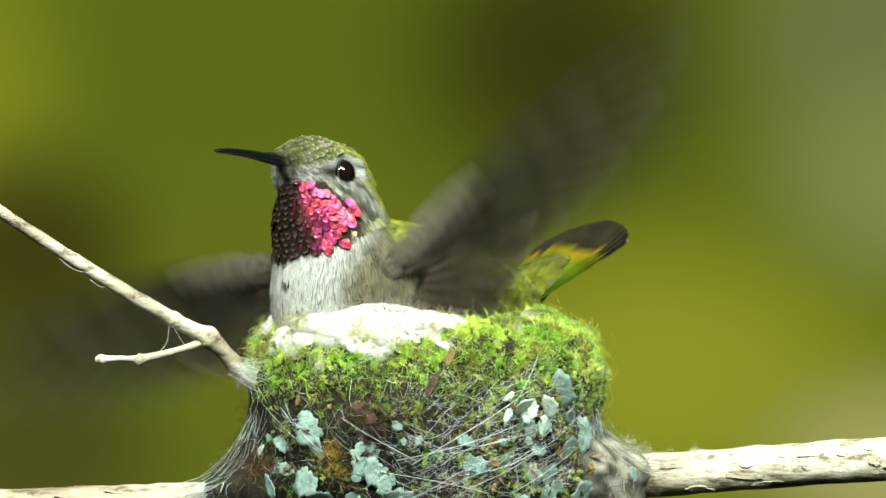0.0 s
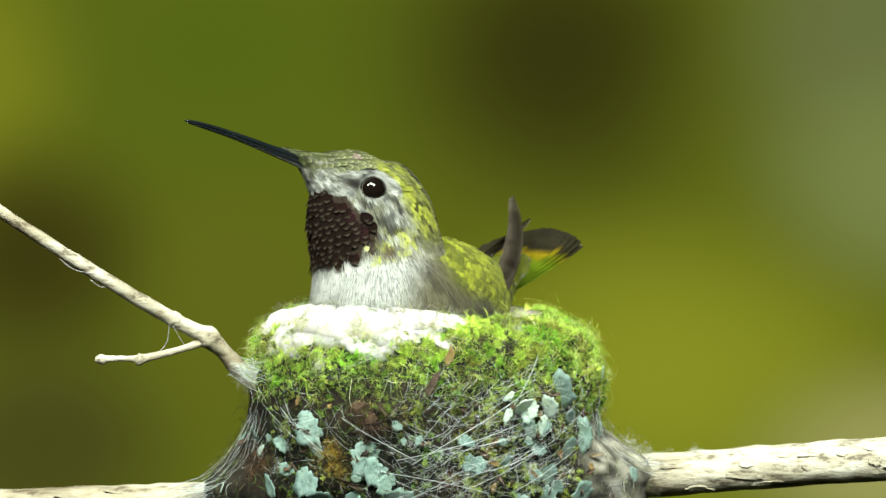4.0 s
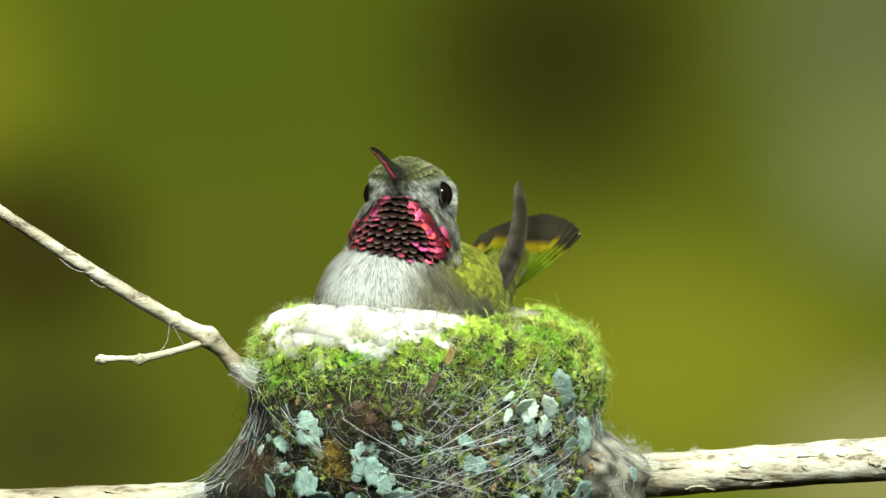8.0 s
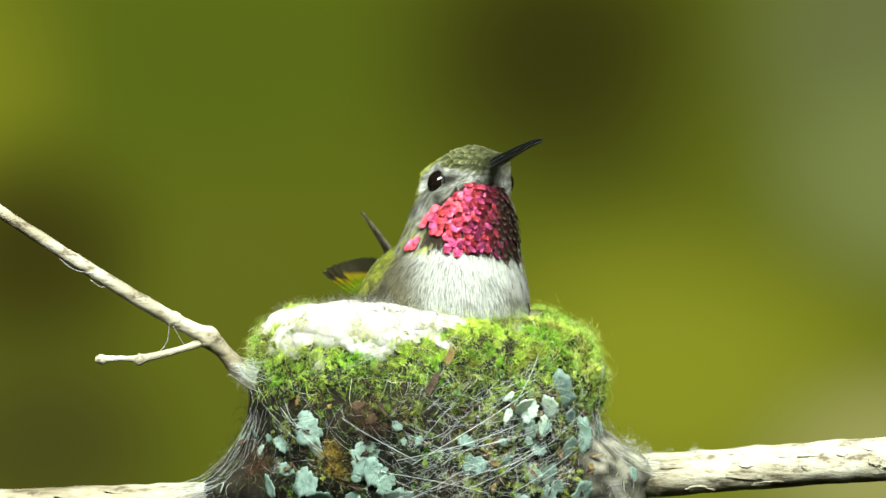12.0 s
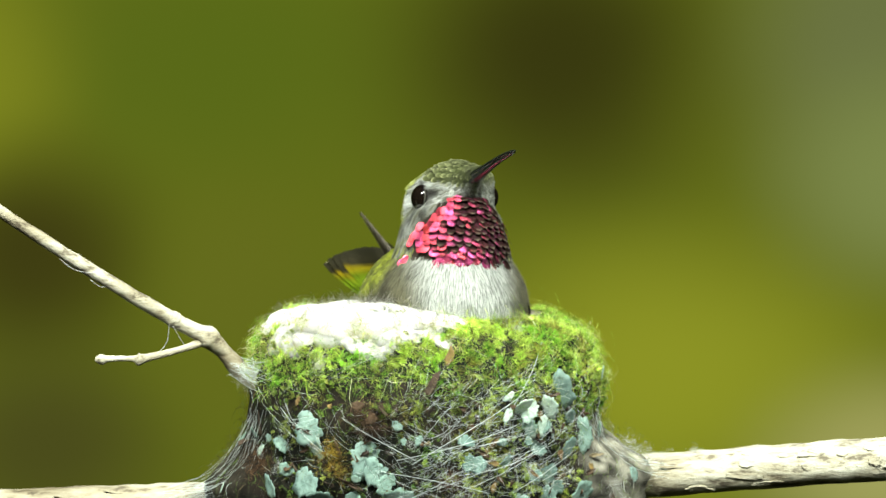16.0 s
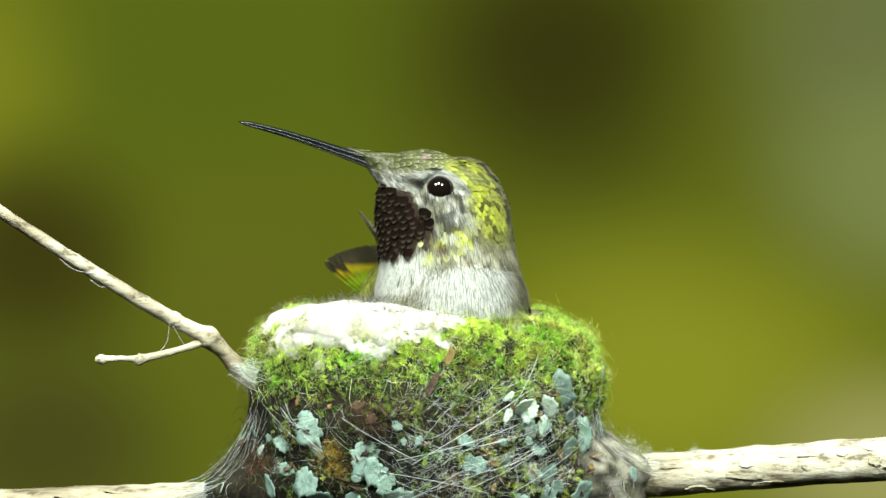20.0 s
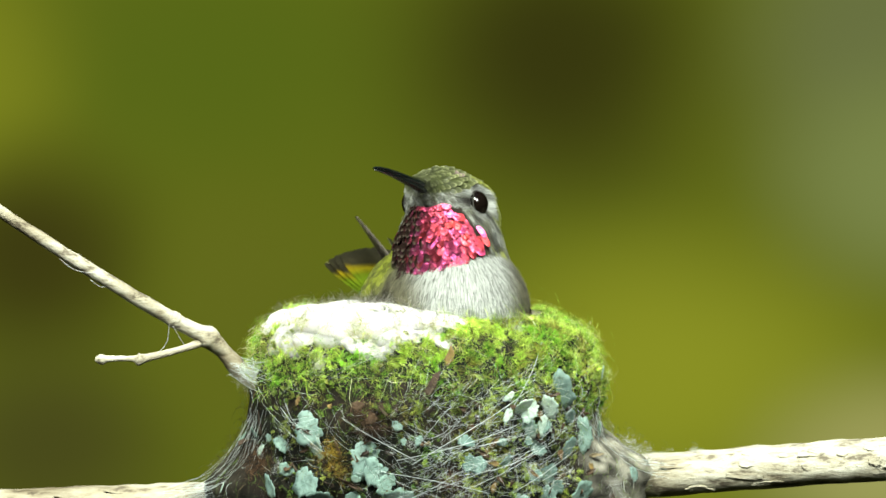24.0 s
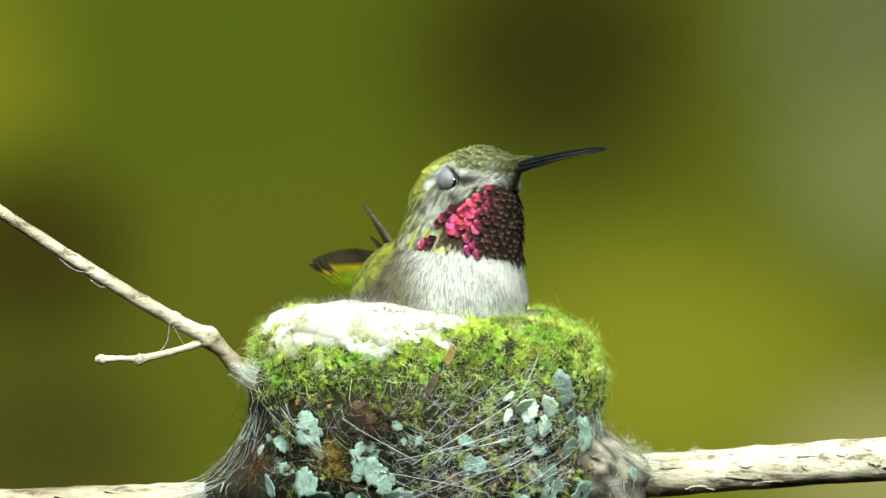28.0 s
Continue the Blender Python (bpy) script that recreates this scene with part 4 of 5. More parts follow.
def skin_and_feathers(name, g, parent, count, painter, seed, material, step=1.0, flow=None):
    """A part of the bird: its skin, clothed in fine hair-like feathers and in rows of rounded ones, painted by place."""
    rows, seg = g.shape[:2]
    v = g.reshape(-1, 3)
    r = np.random.default_rng(seed + 1)
    base = painter(v, unit(v - v.mean(0)), r)[0] * 0.6
    pieces = [(v, grid_faces(rows, seg), base, np.tile((0.5, 0.5), (len(v), 1)))]
    p, along, n = rows_on(g, step, seed)
    col, edge, length, width, scaly = painter(p, n, r)
    if scaly.any():
        along = unit(along + 0.05 * r.normal(size=p.shape))
        pieces.append(clothe(p[scaly], along[scaly], n[scaly] + 0.03 * r.normal(size=(scaly.sum(), 3)), length[scaly] * step, width[scaly] * step, col[scaly], edge[scaly], T_SCALE))
    p, along, n = sample_grid(g, count, seed)
    col, edge, length, width, scaly = painter(p, n, r)
    h = ~scaly
    if flow:
        along = flow(p, along, n)
    if h.any():
        along = unit(along + 0.09 * r.normal(size=p.shape))
        tone = r.choice((0.5, 0.9, 1.05, 1.18), size=(len(p), 1), p=(0.16, 0.26, 0.3, 0.28))
        col, edge = col * tone, edge * tone
        pieces.append(clothe(p[h], along[h], n[h] + 0.05 * r.normal(size=(h.sum(), 3)), length[h], width[h], col[h] * 0.92, (edge[h] * 1.15).clip(0, 0.9), T_HAIR))
    v, f, c, u = joined(pieces)
    return part(name, mesh_of(name, v, f, material, True, c, u), parent)


def lerp(a, b, t):
    t = np.asarray(t)[:, None]
    return a * (1 - t) + b * t


def paint_head(p, n, r):
    """Olive scaled crown, lime behind the eye, pale brow and moustache line, dark lore, streaked cheek, dark scaled chin."""
    x, y, z = p.T
    z = z + 0.8 * fade(11.0 - x, 0.0, 4.0)
    k = len(p)
    # cheek: fine grey and whitish streaks running back and down
    streak = fade(np.sin(2.2 * x + 3.6 * z + 2.6 * wob(p, 0.6, 5.0)) + 0.4 * r.normal(size=k), -0.7, 0.9)
    cheek = np.exp(-(((x + 1.6) / 2.6) ** 2 + ((z + 3.0 + 0.55 * (x + 1.6)) / 1.3) ** 2))
    col = lerp(np.tile(GREY, (k, 1)), np.tile(WHITE, (k, 1)), (0.42 + 0.53 * streak) * (1 - 0.5 * cheek))
    line = np.where(x > 0, 2.85 - 0.36 * x, np.where(x > -3, 2.85 + 0.62 * x, 0.99 + 1.2 * (x + 3)))
    crown = np.maximum(fade(z - line, -0.1, 0.25), fade(-x, 9.0, 10.5))
    lime = fade(-x, -1.6, 0.4) * fade(4.3 + 0.25 * x + 0.8 * wob(p, 0.5, 3.0) - z, -0.4, 1.4) * fade(z - line, -0.3, 0.2)
    grade = fade(wob(p, 0.8, 17.0) + 0.35 * r.normal(size=k), -0.8, 0.8)
    top = lerp(np.tile(CROWN, (k, 1)) * (0.7 + 0.5 * grade[:, None]), lerp(np.tile(OLIVEG, (k, 1)), np.tile(LIME, (k, 1)), 0.35 + 0.65 * grade), lime)
    # a small lilac glint among the crown feathers, its sheen painted into their colour
    glint = np.exp(-(((x - 3.2) / 0.8) ** 2 + ((y - 2.5) / 0.7) ** 2) ** 2) * (z > 0)
    top = lerp(top, np.tile((0.26, 0.16, 0.20), (k, 1)), 0.7 * glint * (r.random(k) < 0.6))
    col = lerp(col, top, crown)
    # the gorget's upper edge, the pale moustache above it, the brow and the wedge behind the eye
    edge_z = np.where(x < 5.28, -1.75 - 0.81 * (5.28 - x), -1.75 + 0.30 * (x - 5.28)) + 0.35 * wob(p, 0.9, 12.0)
    stripe = fade(z - edge_z, -0.1, 0.2) * fade(edge_z + 1.9 - z, 0.0, 0.7) * fade(x, -2.5, 0.5) * fade(7.6 - x, 0.0, 0.8)
    t = np.clip((-2.1 - x) / 5.3, 0, 1)
    wedge = np.exp(-((z - (0.15 - 3.8 * t)) / (0.85 + 0.25 * t)) ** 4) * fade(-x, 1.5, 2.0) * fade(x, -9.0, -6.0)
    brow = np.exp(-(((x - 1.0) / 2.7) ** 2 + ((z - 2.05 + 0.085 * (x - 0.2) ** 2) / 0.62) ** 2) ** 2)
    under = np.exp(-(((x - 1.0) / 1.9) ** 2 + ((z + 2.15) / 0.45) ** 2) ** 2)
    pale = np.clip(0.95 * stripe + 0.9 * wedge + brow + 0.7 * under, 0, 1)
    col = lerp(col, np.tile(WHITE * 1.4, (k, 1)), pale)
    flecks = fade(wob(p, 1.5, 24.0), 0.15, 0.4) * fade(2.2 - np.abs(z - edge_z - 0.4), 0.0, 1.2) * (1 - brow)
    col = col * (1 - 0.6 * flecks[:, None])
    base = fade(wob(p, 2.2, 31.0) + 0.3 * r.normal(size=k), 0.0, 0.4) * fade(x, 4.0, 5.4) * (1 - crown)
    col = lerp(col, np.tile((0.085, 0.09, 0.035), (k, 1)), 0.8 * base)
    lore = np.exp(-(((x - 3.5) / 1.9) ** 2 + ((z - 0.02) / (0.42 + 0.17 * (5.0 - x).clip(0, 3))) ** 2) ** 2) * (x > 1.5)
    col = lerp(col, np.tile(DARK * 0.4, (k, 1)), lore)
    chin = fade(edge_z - z, 0.0, 0.25) * fade(x, -1.0, 1.0)
    speck = (r.random(k) < 0.15 + 0.6 * fade(x, 5.2, 7.0))
    col = lerp(col, np.where(speck[:, None], WHITE * 0.75, DARK), chin)
    side_crown = (crown > 0.5)
    scaly = (side_crown & (brow < 0.4)) | (chin > 0.5)
    rim = lerp(np.tile((0.50, 0.53, 0.27), (k, 1)), np.tile((0.50, 0.55, 0.12), (k, 1)), lime)
    rim = lerp(rim, np.tile((0.24, 0.22, 0.18), (k, 1)), chin)
    edge = np.where(scaly[:, None], rim * (1 + 0.2 * r.normal(size=(k, 1))).clip(0.6, 1.4), col * 1.1)
    col = col * (1 + 0.14 * r.normal(size=(k, 1))).clip(0.5, 1.5)
    hole = (x / 1.92) ** 2 + (z / 1.88) ** 2 < 1.25
    size = (1.0 - 0.45 * fade(x, 2.0, 9.0)) * np.where(hole, 0.02, 1.0) * np.where((np.hypot(x, z) < 3.0) & (x > -0.8), 0.28, 1.0)
    return col, edge.clip(0, 1), np.where(scaly, 1.2 - 0.1 * lime, 1.2) * size, np.where(scaly, 0.95 - 0.15 * lime, 0.13) * size, scaly


def gorget_edge(z):
    """How far round the throat the gorget reaches, in degrees, by the height on the neck."""
    return 30 + 29 * fade(-np.asarray(z, dtype=float), -0.5, 6.0)


def paint_neck(p, n, r):
    """Dark skin under the gorget, white breast band, grey streaked sides, lime at the neck, olive nape. x forward, z up."""
    x, y, z = p.T
    k = len(p)
    az = np.abs(np.degrees(np.arctan2(y, x + 1.0)))
    streak = fade(np.sin(0.175 * az + 1.6 * z + 3.0 * wob(p, 0.5, 4.0)) + 0.35 * r.normal(size=k), -0.8, 0.9)
    side = lerp(np.tile(GREY, (k, 1)), np.tile(WHITE, (k, 1)), 0.12 + streak * (0.72 - 0.25 * fade(az, 60, 100)))
    band = fade(-z, 8.7, 9.7) * fade(70 - az, 0, 38)
    col = lerp(side, np.tile(WHITE * 1.2, (k, 1)), band * (0.9 + 0.1 * streak))
    patch = fade(wob(p, 0.9, 8.0) + 0.25 * r.normal(size=k), -0.15, 0.25)
    lime = fade(az, 40, 50) * fade(112 - az, 0, 20) * patch * fade(z + 11.4, 0, 1.2) * fade(-5.6 - z, 0, 1.4)
    col = lerp(col, np.tile(LIME * 1.1, (k, 1)), lime * 0.75)
    turn = np.where(z > -9.0, 6.0, 0.0) * fade(z, -11.0, -8.0)
    nape = fade(az, 100 - turn, 124 - turn)
    back = lerp(np.tile((0.10, 0.105, 0.045), (k, 1)), np.tile(LIME, (k, 1)), (0.35 + 0.65 * fade(wob(p, 0.5, 3.0) + 0.25 * r.normal(size=k), -0.7, 0.6)) * (0.2 + 0.75 * fade(z, -10.0, -6.0)) * fade(165 - az, 0, 30))
    col = lerp(col, back, nape)
    flank = fade(az, 62, 92) * fade(-z, 9.0, 11.5)
    col = lerp(col, lerp(np.tile((0.17, 0.165, 0.11), (k, 1)), np.tile((0.38, 0.385, 0.29), (k, 1)), streak), flank * 0.9)
    # dusky spots down the sides of the throat and along the flanks
    spots = fade(wob(p * np.array((1, 1, 0.55)), 1.0, 14.0) + 0.1 * r.normal(size=k), 0.10, 0.4) * np.maximum(0.75 * fade(-z, 10.5, 12.5) * fade(az, 22, 55), fade(az, 38, 52) * fade(z, -9.5, -7.5))
    col = col * (1 - 0.72 * spots[:, None])
    # a soft brown spot on either side below the gorget
    side_spot = np.exp(-(((az - 66) / 7.5) ** 2 + ((z + 9.2) / 0.95) ** 2) ** 2)
    col = lerp(col, np.tile((0.07, 0.048, 0.035), (k, 1)), side_spot * 0.9)
    dark = fade(gorget_edge(z) + 1 + 4 * wob(p, 0.6, 2.0) - az, 0, 4) * fade(z, -9.7 + 0.6 * wob(p, 0.9, 7.0), -9.2)
    col = lerp(col, np.tile(DARK, (k, 1)), dark)
    chin = fade(z, -0.6, 0.4) * fade(70 - az, 0, 20)
    col = lerp(col, np.where((r.random(k) < 0.6)[:, None], DARK, WHITE * 0.6), chin)
    scaly = ((lime > 0.5) & (nape < 0.5) & (side_spot < 0.3)) | ((nape > 0.5) & (z > -10.5))
    edge = np.where(scaly[:, None], np.where((nape > 0.5)[:, None], col * 0.4, col * 1.25 + 0.08), col * 1.12)
    col = col * (1 + 0.10 * r.normal(size=(k, 1))).clip(0.5, 1.4)
    return col, edge.clip(0, 1), np.where(scaly, 1.25, 1.4), np.where(scaly, 0.92, 0.12), scaly


def paint_body(p, n, r):
    """White breast, buff-grey flanks, green back."""
    x, y, z = p.T
    k = len(p)
    back = fade(z - 1.2 - 0.28 * x, 0.0, 2.2) * fade(-x, -9.0, -5.0)
    front = fade(x, 7.0, 12.0) * fade(8.0 - np.abs(y), 0, 4)
    col = lerp(np.tile((0.13, 0.125, 0.075), (k, 1)), np.tile(WHITE * 0.9, (k, 1)), front)
    spots = fade(wob(p, 0.7, 30.0), 0.25, 0.5) * (1 - front)
    col = col * (1 - 0.45 * spots[:, None])
    col = lerp(col, lerp(np.tile(OLIVEG * 0.5, (k, 1)), np.tile(LIME, (k, 1)), 0.25 + 0.65 * fade(wob(p, 0.5, 3.0) + 0.3 * r.normal(size=k), -0.7, 0.7)), back)
    scaly = back > 0.5
    edge = np.where(scaly[:, None], col * 0.35, col * 1.15)
    col = col * (1 + 0.14 * r.normal(size=(k, 1))).clip(0.5, 1.4)
    return col, edge.clip(0, 1), np.where(scaly, 1.5, 1.6), np.where(scaly, 1.1, 0.15), scaly


def breast_flow(p, along, n):
    """Breast feathers lie downwards and back, whatever way the skin runs."""
    k = fade(p[:, 0], -2.0, 6.0)[:, None]
    a = along * (1 - k) + np.array((-0.25, 0.0, -1.0)) * k
    return unit(a - (a * n).sum(-1, keepdims=True) * n)


def quill_mesh(name, length, width, bend, material, tint, tip_tint, tip_at=0.8, fold=0.12):
    """A flight feather along x: a curved shaft with two vanes and some thickness."""
    n = 22
    v, c, u = [], [], []
    for side in (0.06, -0.06):
        for i in range(n + 1):
            t = 1 - (1 - i / n) ** 1.7
            x = length * t
            y = -bend * length * t ** 2.2
            half = width * (0.28 + 0.72 * math.sin(math.pi * min(1.0, 0.12 + 0.62 * t))) * (1.0 if t < 0.86 else max(0.02, math.sqrt(max(0.0, 1 - ((t - 0.86) / 0.14) ** 2))))
            for s, k in ((-0.62, 0.0), (-0.3, 0.5), (0.0, 1.0), (0.2, 0.5), (0.38, 0.0)):
                v.append((x, y + s * half, fold * width * k + side * (1 if k else 0.3)))
                m = fade(np.array(t), tip_at - 0.05, tip_at + 0.05)
                shade = 0.7 if k == 1.0 else 2.1 if k == 0.0 else 1.0
                c.append(tuple((np.array(tint) * (1 - m) + np.array(tip_tint) * m) * shade))
                u.append((t * 2, s))
    f = list(grid_faces(n + 1, 5, False)) + list(grid_faces(n + 1, 5, False)[:, ::-1] + 5 * (n + 1))
    return mesh_of(name, np.array(v), np.array(f), material, True, np.array(c), np.array(u))


def primary_at(i, side, spread):
    """Place of a primary on its wing: fanned out (1) or laid together (0)."""
    length, bend = 50 - 3.3 * i, 0.26 + 0.006 * i
    together = math.degrees((bend * length - 0.26 * 50 * (length / 50) ** 2.2) / length) * 0.85
    a = 0.75 * i * spread - together * (1 - min(1, spread))
    return pose(0.004 - 0.0003 * i, side * (0.0009 - (0.00006 + 0.00016 * min(1, spread)) * i), 0.0003 - 0.00022 * i, 0, 0, -side * a) @ Matrix.Diagonal((1, side, 1, 1))


def secondary_at(i, side, spread):
    """Place of a secondary on its wing."""
    k = min(1.6, spread)
    return pose(0.0035 - 0.0009 * i, side * (-0.0010 - (0.0025 + 0.0003 * i) * min(1, k)), -0.0016 - 0.0002 * i, 0, 0, -side * (2 + i + (10 + 7 * i) * k)) @ Matrix.Diagonal((1, side, 1, 1))


def build_wing(bird, side):
    """A wing from the shoulder outwards along x, its trailing edge towards -y (mirrored for the other side)."""
    n, seg = 20, 10
    s = smooth_curve([(-1, 0, 1.2, 1.2, 1.5), (4, 0, 1.6, 1.6, 2.6), (9, 0.2, 1.3, 1.3, 2.6), (14, 0.4, 0.8, 0.8, 1.8), (18, 0.4, 0.2, 0.2, 0.6)], n)
    g = loft(s, n, seg)
    g[..., 1] -= 1.0
    g[..., 1] *= side

    def painter(p, nn, r):
        k = len(p)
        up = fade(nn[:, 2], -0.3, 0.3)
        col = lerp(np.tile((0.075, 0.068, 0.048), (k, 1)), np.tile((0.055, 0.06, 0.022), (k, 1)), up) * (1 + 0.2 * r.normal(size=(k, 1))).clip(0.5, 1.5)
        return col, col * 1.7, np.full(k, 1.5), np.full(k, 1.0), np.full(k, True)

    wing = skin_and_feathers("wing", g, bird, 10, painter, 300, M_FINE, 0.7)
    feathers = []
    for i in range(10):
        me = quill_mesh("primary_feather", 50 - 3.3 * i, 2.3, 0.26 + 0.006 * i, M_WING, (0.9, 0.88, 0.85), (1.9, 1.95, 2.1), 0.93)
        m = primary_at(i, side, 1.0)
        feathers.append((part("primary_feather", me, wing, at=m), i, side, primary_at))
    for i in range(5):
        me = quill_mesh("secondary_feather", 17 - 1.5 * i, 3.6, 0.16, M_WING, (1.3, 1.25, 1.15), (1.2, 1.2, 1.2))
        feathers.append((part("secondary_feather", me, wing, at=secondary_at(i, side, 1.0)), i, side, secondary_at))
    return tagged(wing, "dark brown wing with greenish coverts"), feathers


def tail_quill(length, width, outer, gold, shift):
    """A tail feather: green at the base, a yellow band, a dark end, and on the outer ones a pale tip."""
    me = quill_mesh("tail_feather", length, width, 0.0, M_TAIL, (1, 1, 1), (1, 1, 1), fold=0.015)
    a = me.color_attributes["Col"]
    for d, v in zip(a.data, me.vertices):
        t = v.co.x / (length * MM)
        t = t - shift * fade(np.array(t), 0.2, 0.5) * fade(np.array(0.9 - t), 0.0, 0.2)
        stops = ((0.0, (0.8, 1.4, 0.1)), (0.45, (1.0, 1.7, 0.1)), (0.58, (1.0 + 2.4 * gold, 1.5 + 1.1 * gold, 0.1)), (0.67, (0.25, 0.24, 0.2)), (0.93, (0.2, 0.2, 0.2)), (0.97, (4.5, 4.5, 4.2) if outer else (0.2, 0.2, 0.2)), (1.01, (4.5, 4.5, 4.2) if outer else (0.2, 0.2, 0.2)))
        t = min(1.0, max(0.0, float(t)))
        for (a0, c0), (a1, c1) in zip(stops, stops[1:]):
            if a0 <= t <= a1:
                d.color = (*[p + (q - p) * (t - a0) / (a1 - a0) for p, q in zip(c0, c1)], 1)
    return me


def build_tail(bird):
    n, seg = 12, 10
    g = loft(smooth_curve([(-3, 0, 2.2, 2.2, 2.6), (2, 0, 2.4, 2.4, 3.2), (7, 0, 1.6, 1.4, 3.0), (11, 0, 0.3, 0.3, 1.2)], n), n, seg)

    def painter(p, nn, r):
        k = len(p)
        up = fade(nn[:, 2], -0.3, 0.3)
        col = lerp(np.tile((0.5, 0.5, 0.45), (k, 1)), np.tile(LIME * 0.6, (k, 1)), up) * (1 + 0.2 * r.normal(size=(k, 1))).clip(0.5, 1.5)
        return col, col * 0.45, np.full(k, 1.6), np.full(k, 1.05), np.full(k, True)

    tail = skin_and_feathers("tail", g, bird, 10, painter, 500, M_GREEN, 1.1)
    r = np.random.default_rng(9)
    for i in range(5):
        for sd in (-1, 1):
            me = tail_quill(20.0 - 0.16 * i * i, 6.0, i == 4, r.uniform(0.2, 0.85), r.uniform(-0.08, 0.05))
            m = pose(0.001, sd * 0.0004 * i, -0.0003 * i, sd * 4 * i, 0, sd * (1.2 + 2.3 * i)) @ Matrix.Diagonal((1, -sd, 1, 1))
            part("tail_feather", me, tail, at=m)
    return tagged(tail, "fanned green and blackish tail")


def bill_mesh(name, upper):
    """One half of the long bill, along x from the face."""
    keys = [(6.0, -0.1, 1.15), (8.0, 0.0, 1.0), (10.5, 0.05, 0.86), (14, 0.08, 0.70), (18, 0.14, 0.58), (22, 0.10, 0.48), (25.4, -0.06, 0.39), (27.2, -0.22, 0.25), (27.8, -0.3, 0.05)]
    c = smooth_curve(keys, 30)
    seg = 12
    a = np.linspace(0, 2 * np.pi, seg, endpoint=False)
    v = []
    for x, z, r in c:
        for q in a:
            zz = math.sin(q) * r * 0.68
            v.append((x if upper else 8 + (x - 8) * 0.985, math.cos(q) * r * (1.0 if upper else 0.88), z + (0.30 * r + zz if upper else -0.42 * r + zz * 0.8)))
    return mesh_of(name, np.array(v), grid_faces(30, seg), M_BILL)


def ball(r, rows=16, seg=24, top=0.01, end=math.pi - 0.01):
    ph = np.repeat(np.linspace(top, end, rows), seg)
    az = np.tile(np.linspace(0, 2 * np.pi, seg, endpoint=False), rows)
    return r * np.stack([np.sin(ph) * np.cos(az), np.sin(ph) * np.sin(az), np.cos(ph)], -1), grid_faces(rows, seg)


def gorget_mesh(n):
    """A rounded throat feather whose mirror-like barbules face the way n, given in its own space."""
    tv, tf, tw, tu = feather_template(6, 0.95, 0.22, 0.10, 0.2)
    me = mesh_of("gorget_feather", tv * np.array([1.38, 1.5, 0.5]), tf, M_GORGET, True, None, tu)
    ns = []
    for x, y, z in tv:
        ns.append((n + Vector((0.28 * x, 0.16 * (y - 0.5), 0.0))).normalized())
    me.normals_split_custom_set_from_vertices(ns)
    return me


def gorget_feathers(neck):
    """Rows of rounded iridescent feathers over the throat, each an object of its own."""
    r = np.random.default_rng(77)
    s = smooth_curve(NECK_SECTIONS, 200)
    spots = [(-68, -8.7), (-73, -9.1), (-69, -9.5), (-76, -9.7)]
    for i in range(13):
        z = 0.9 - 0.78 * i
        spread = float(gorget_edge(z)) - (8 * (i - 9) if i > 9 else 0) + r.uniform(-5, 4)
        count = int(2 * spread / 8.3) + 1
        for j in range(count):
            az = -spread + 2 * spread * (j + 0.5 * (i % 2)) / max(1, count - 1) + 0.9 * r.normal()
            if abs(az) < spread + 2:
                spots.append((az, z + 0.09 * r.normal()))
    # stray feathers past the edges
    for _ in range(8):
        z = r.uniform(-6.5, -4.0)
        spots.append(((float(gorget_edge(z)) + r.uniform(3, 8)) * r.choice((-1, 1)), z))
    for _ in range(9):
        spots.append((r.uniform(-44, 44), r.uniform(-9.4, -8.9)))
    out = []
    for az, z in spots:
        k = int(np.argmin(np.abs(s[:, 0] + z)))
        # feathers at the border stay down when those of the throat are raised
        inner = float(fade(float(gorget_edge(z)) - abs(az), 6.0, 24.0) * fade(z, -8.4, -7.2))
        middle = float(fade(19 - abs(az), 0.0, 9.0))
        out.append((*add_feather(neck, s, k, radians(az), r), inner, middle))
    return out


def neck_point(s, k, az):
    _, sh, fr, bk, sd = s[k]
    rx = fr if math.cos(az) > 0 else bk
    return np.array((sh + rx * math.cos(az), sd * math.sin(az), -s[k, 0]))


def add_feather(neck, s, k, az, r):
    p = neck_point(s, k, az)
    down = unit(neck_point(s, min(199, k + 4), az) - p)
    side = unit(neck_point(s, k, az + 0.05) - p)
    n = unit(np.cross(down, side))
    if n @ np.array((math.cos(az), math.sin(az), 0)) < 0:
        n = -n
    m3 = frames_from((down + 0.16 * n + 0.07 * r.normal(size=3))[None], (n + 0.05 * r.normal(size=3))[None])[0]
    q = p + n * 0.22
    m = Matrix(m3.tolist()).to_4x4() @ Matrix.Diagonal((r.uniform(0.85, 1.12), r.uniform(0.9, 1.12), 1, 1))
    m.translation = Vector(q) * MM
    # the barbules are turned half-way to the front, all alike down the throat
    way = az * (0.38 if abs(az) < 0.98 else 0.15)
    face = Vector((math.cos(way), math.sin(way), 0.10)) + Vector(r.normal(size=3) * 0.055)
    me = gorget_mesh(m.to_3x3().transposed() @ face.normalized())
    return part("gorget_feather", me, neck, at=m), m


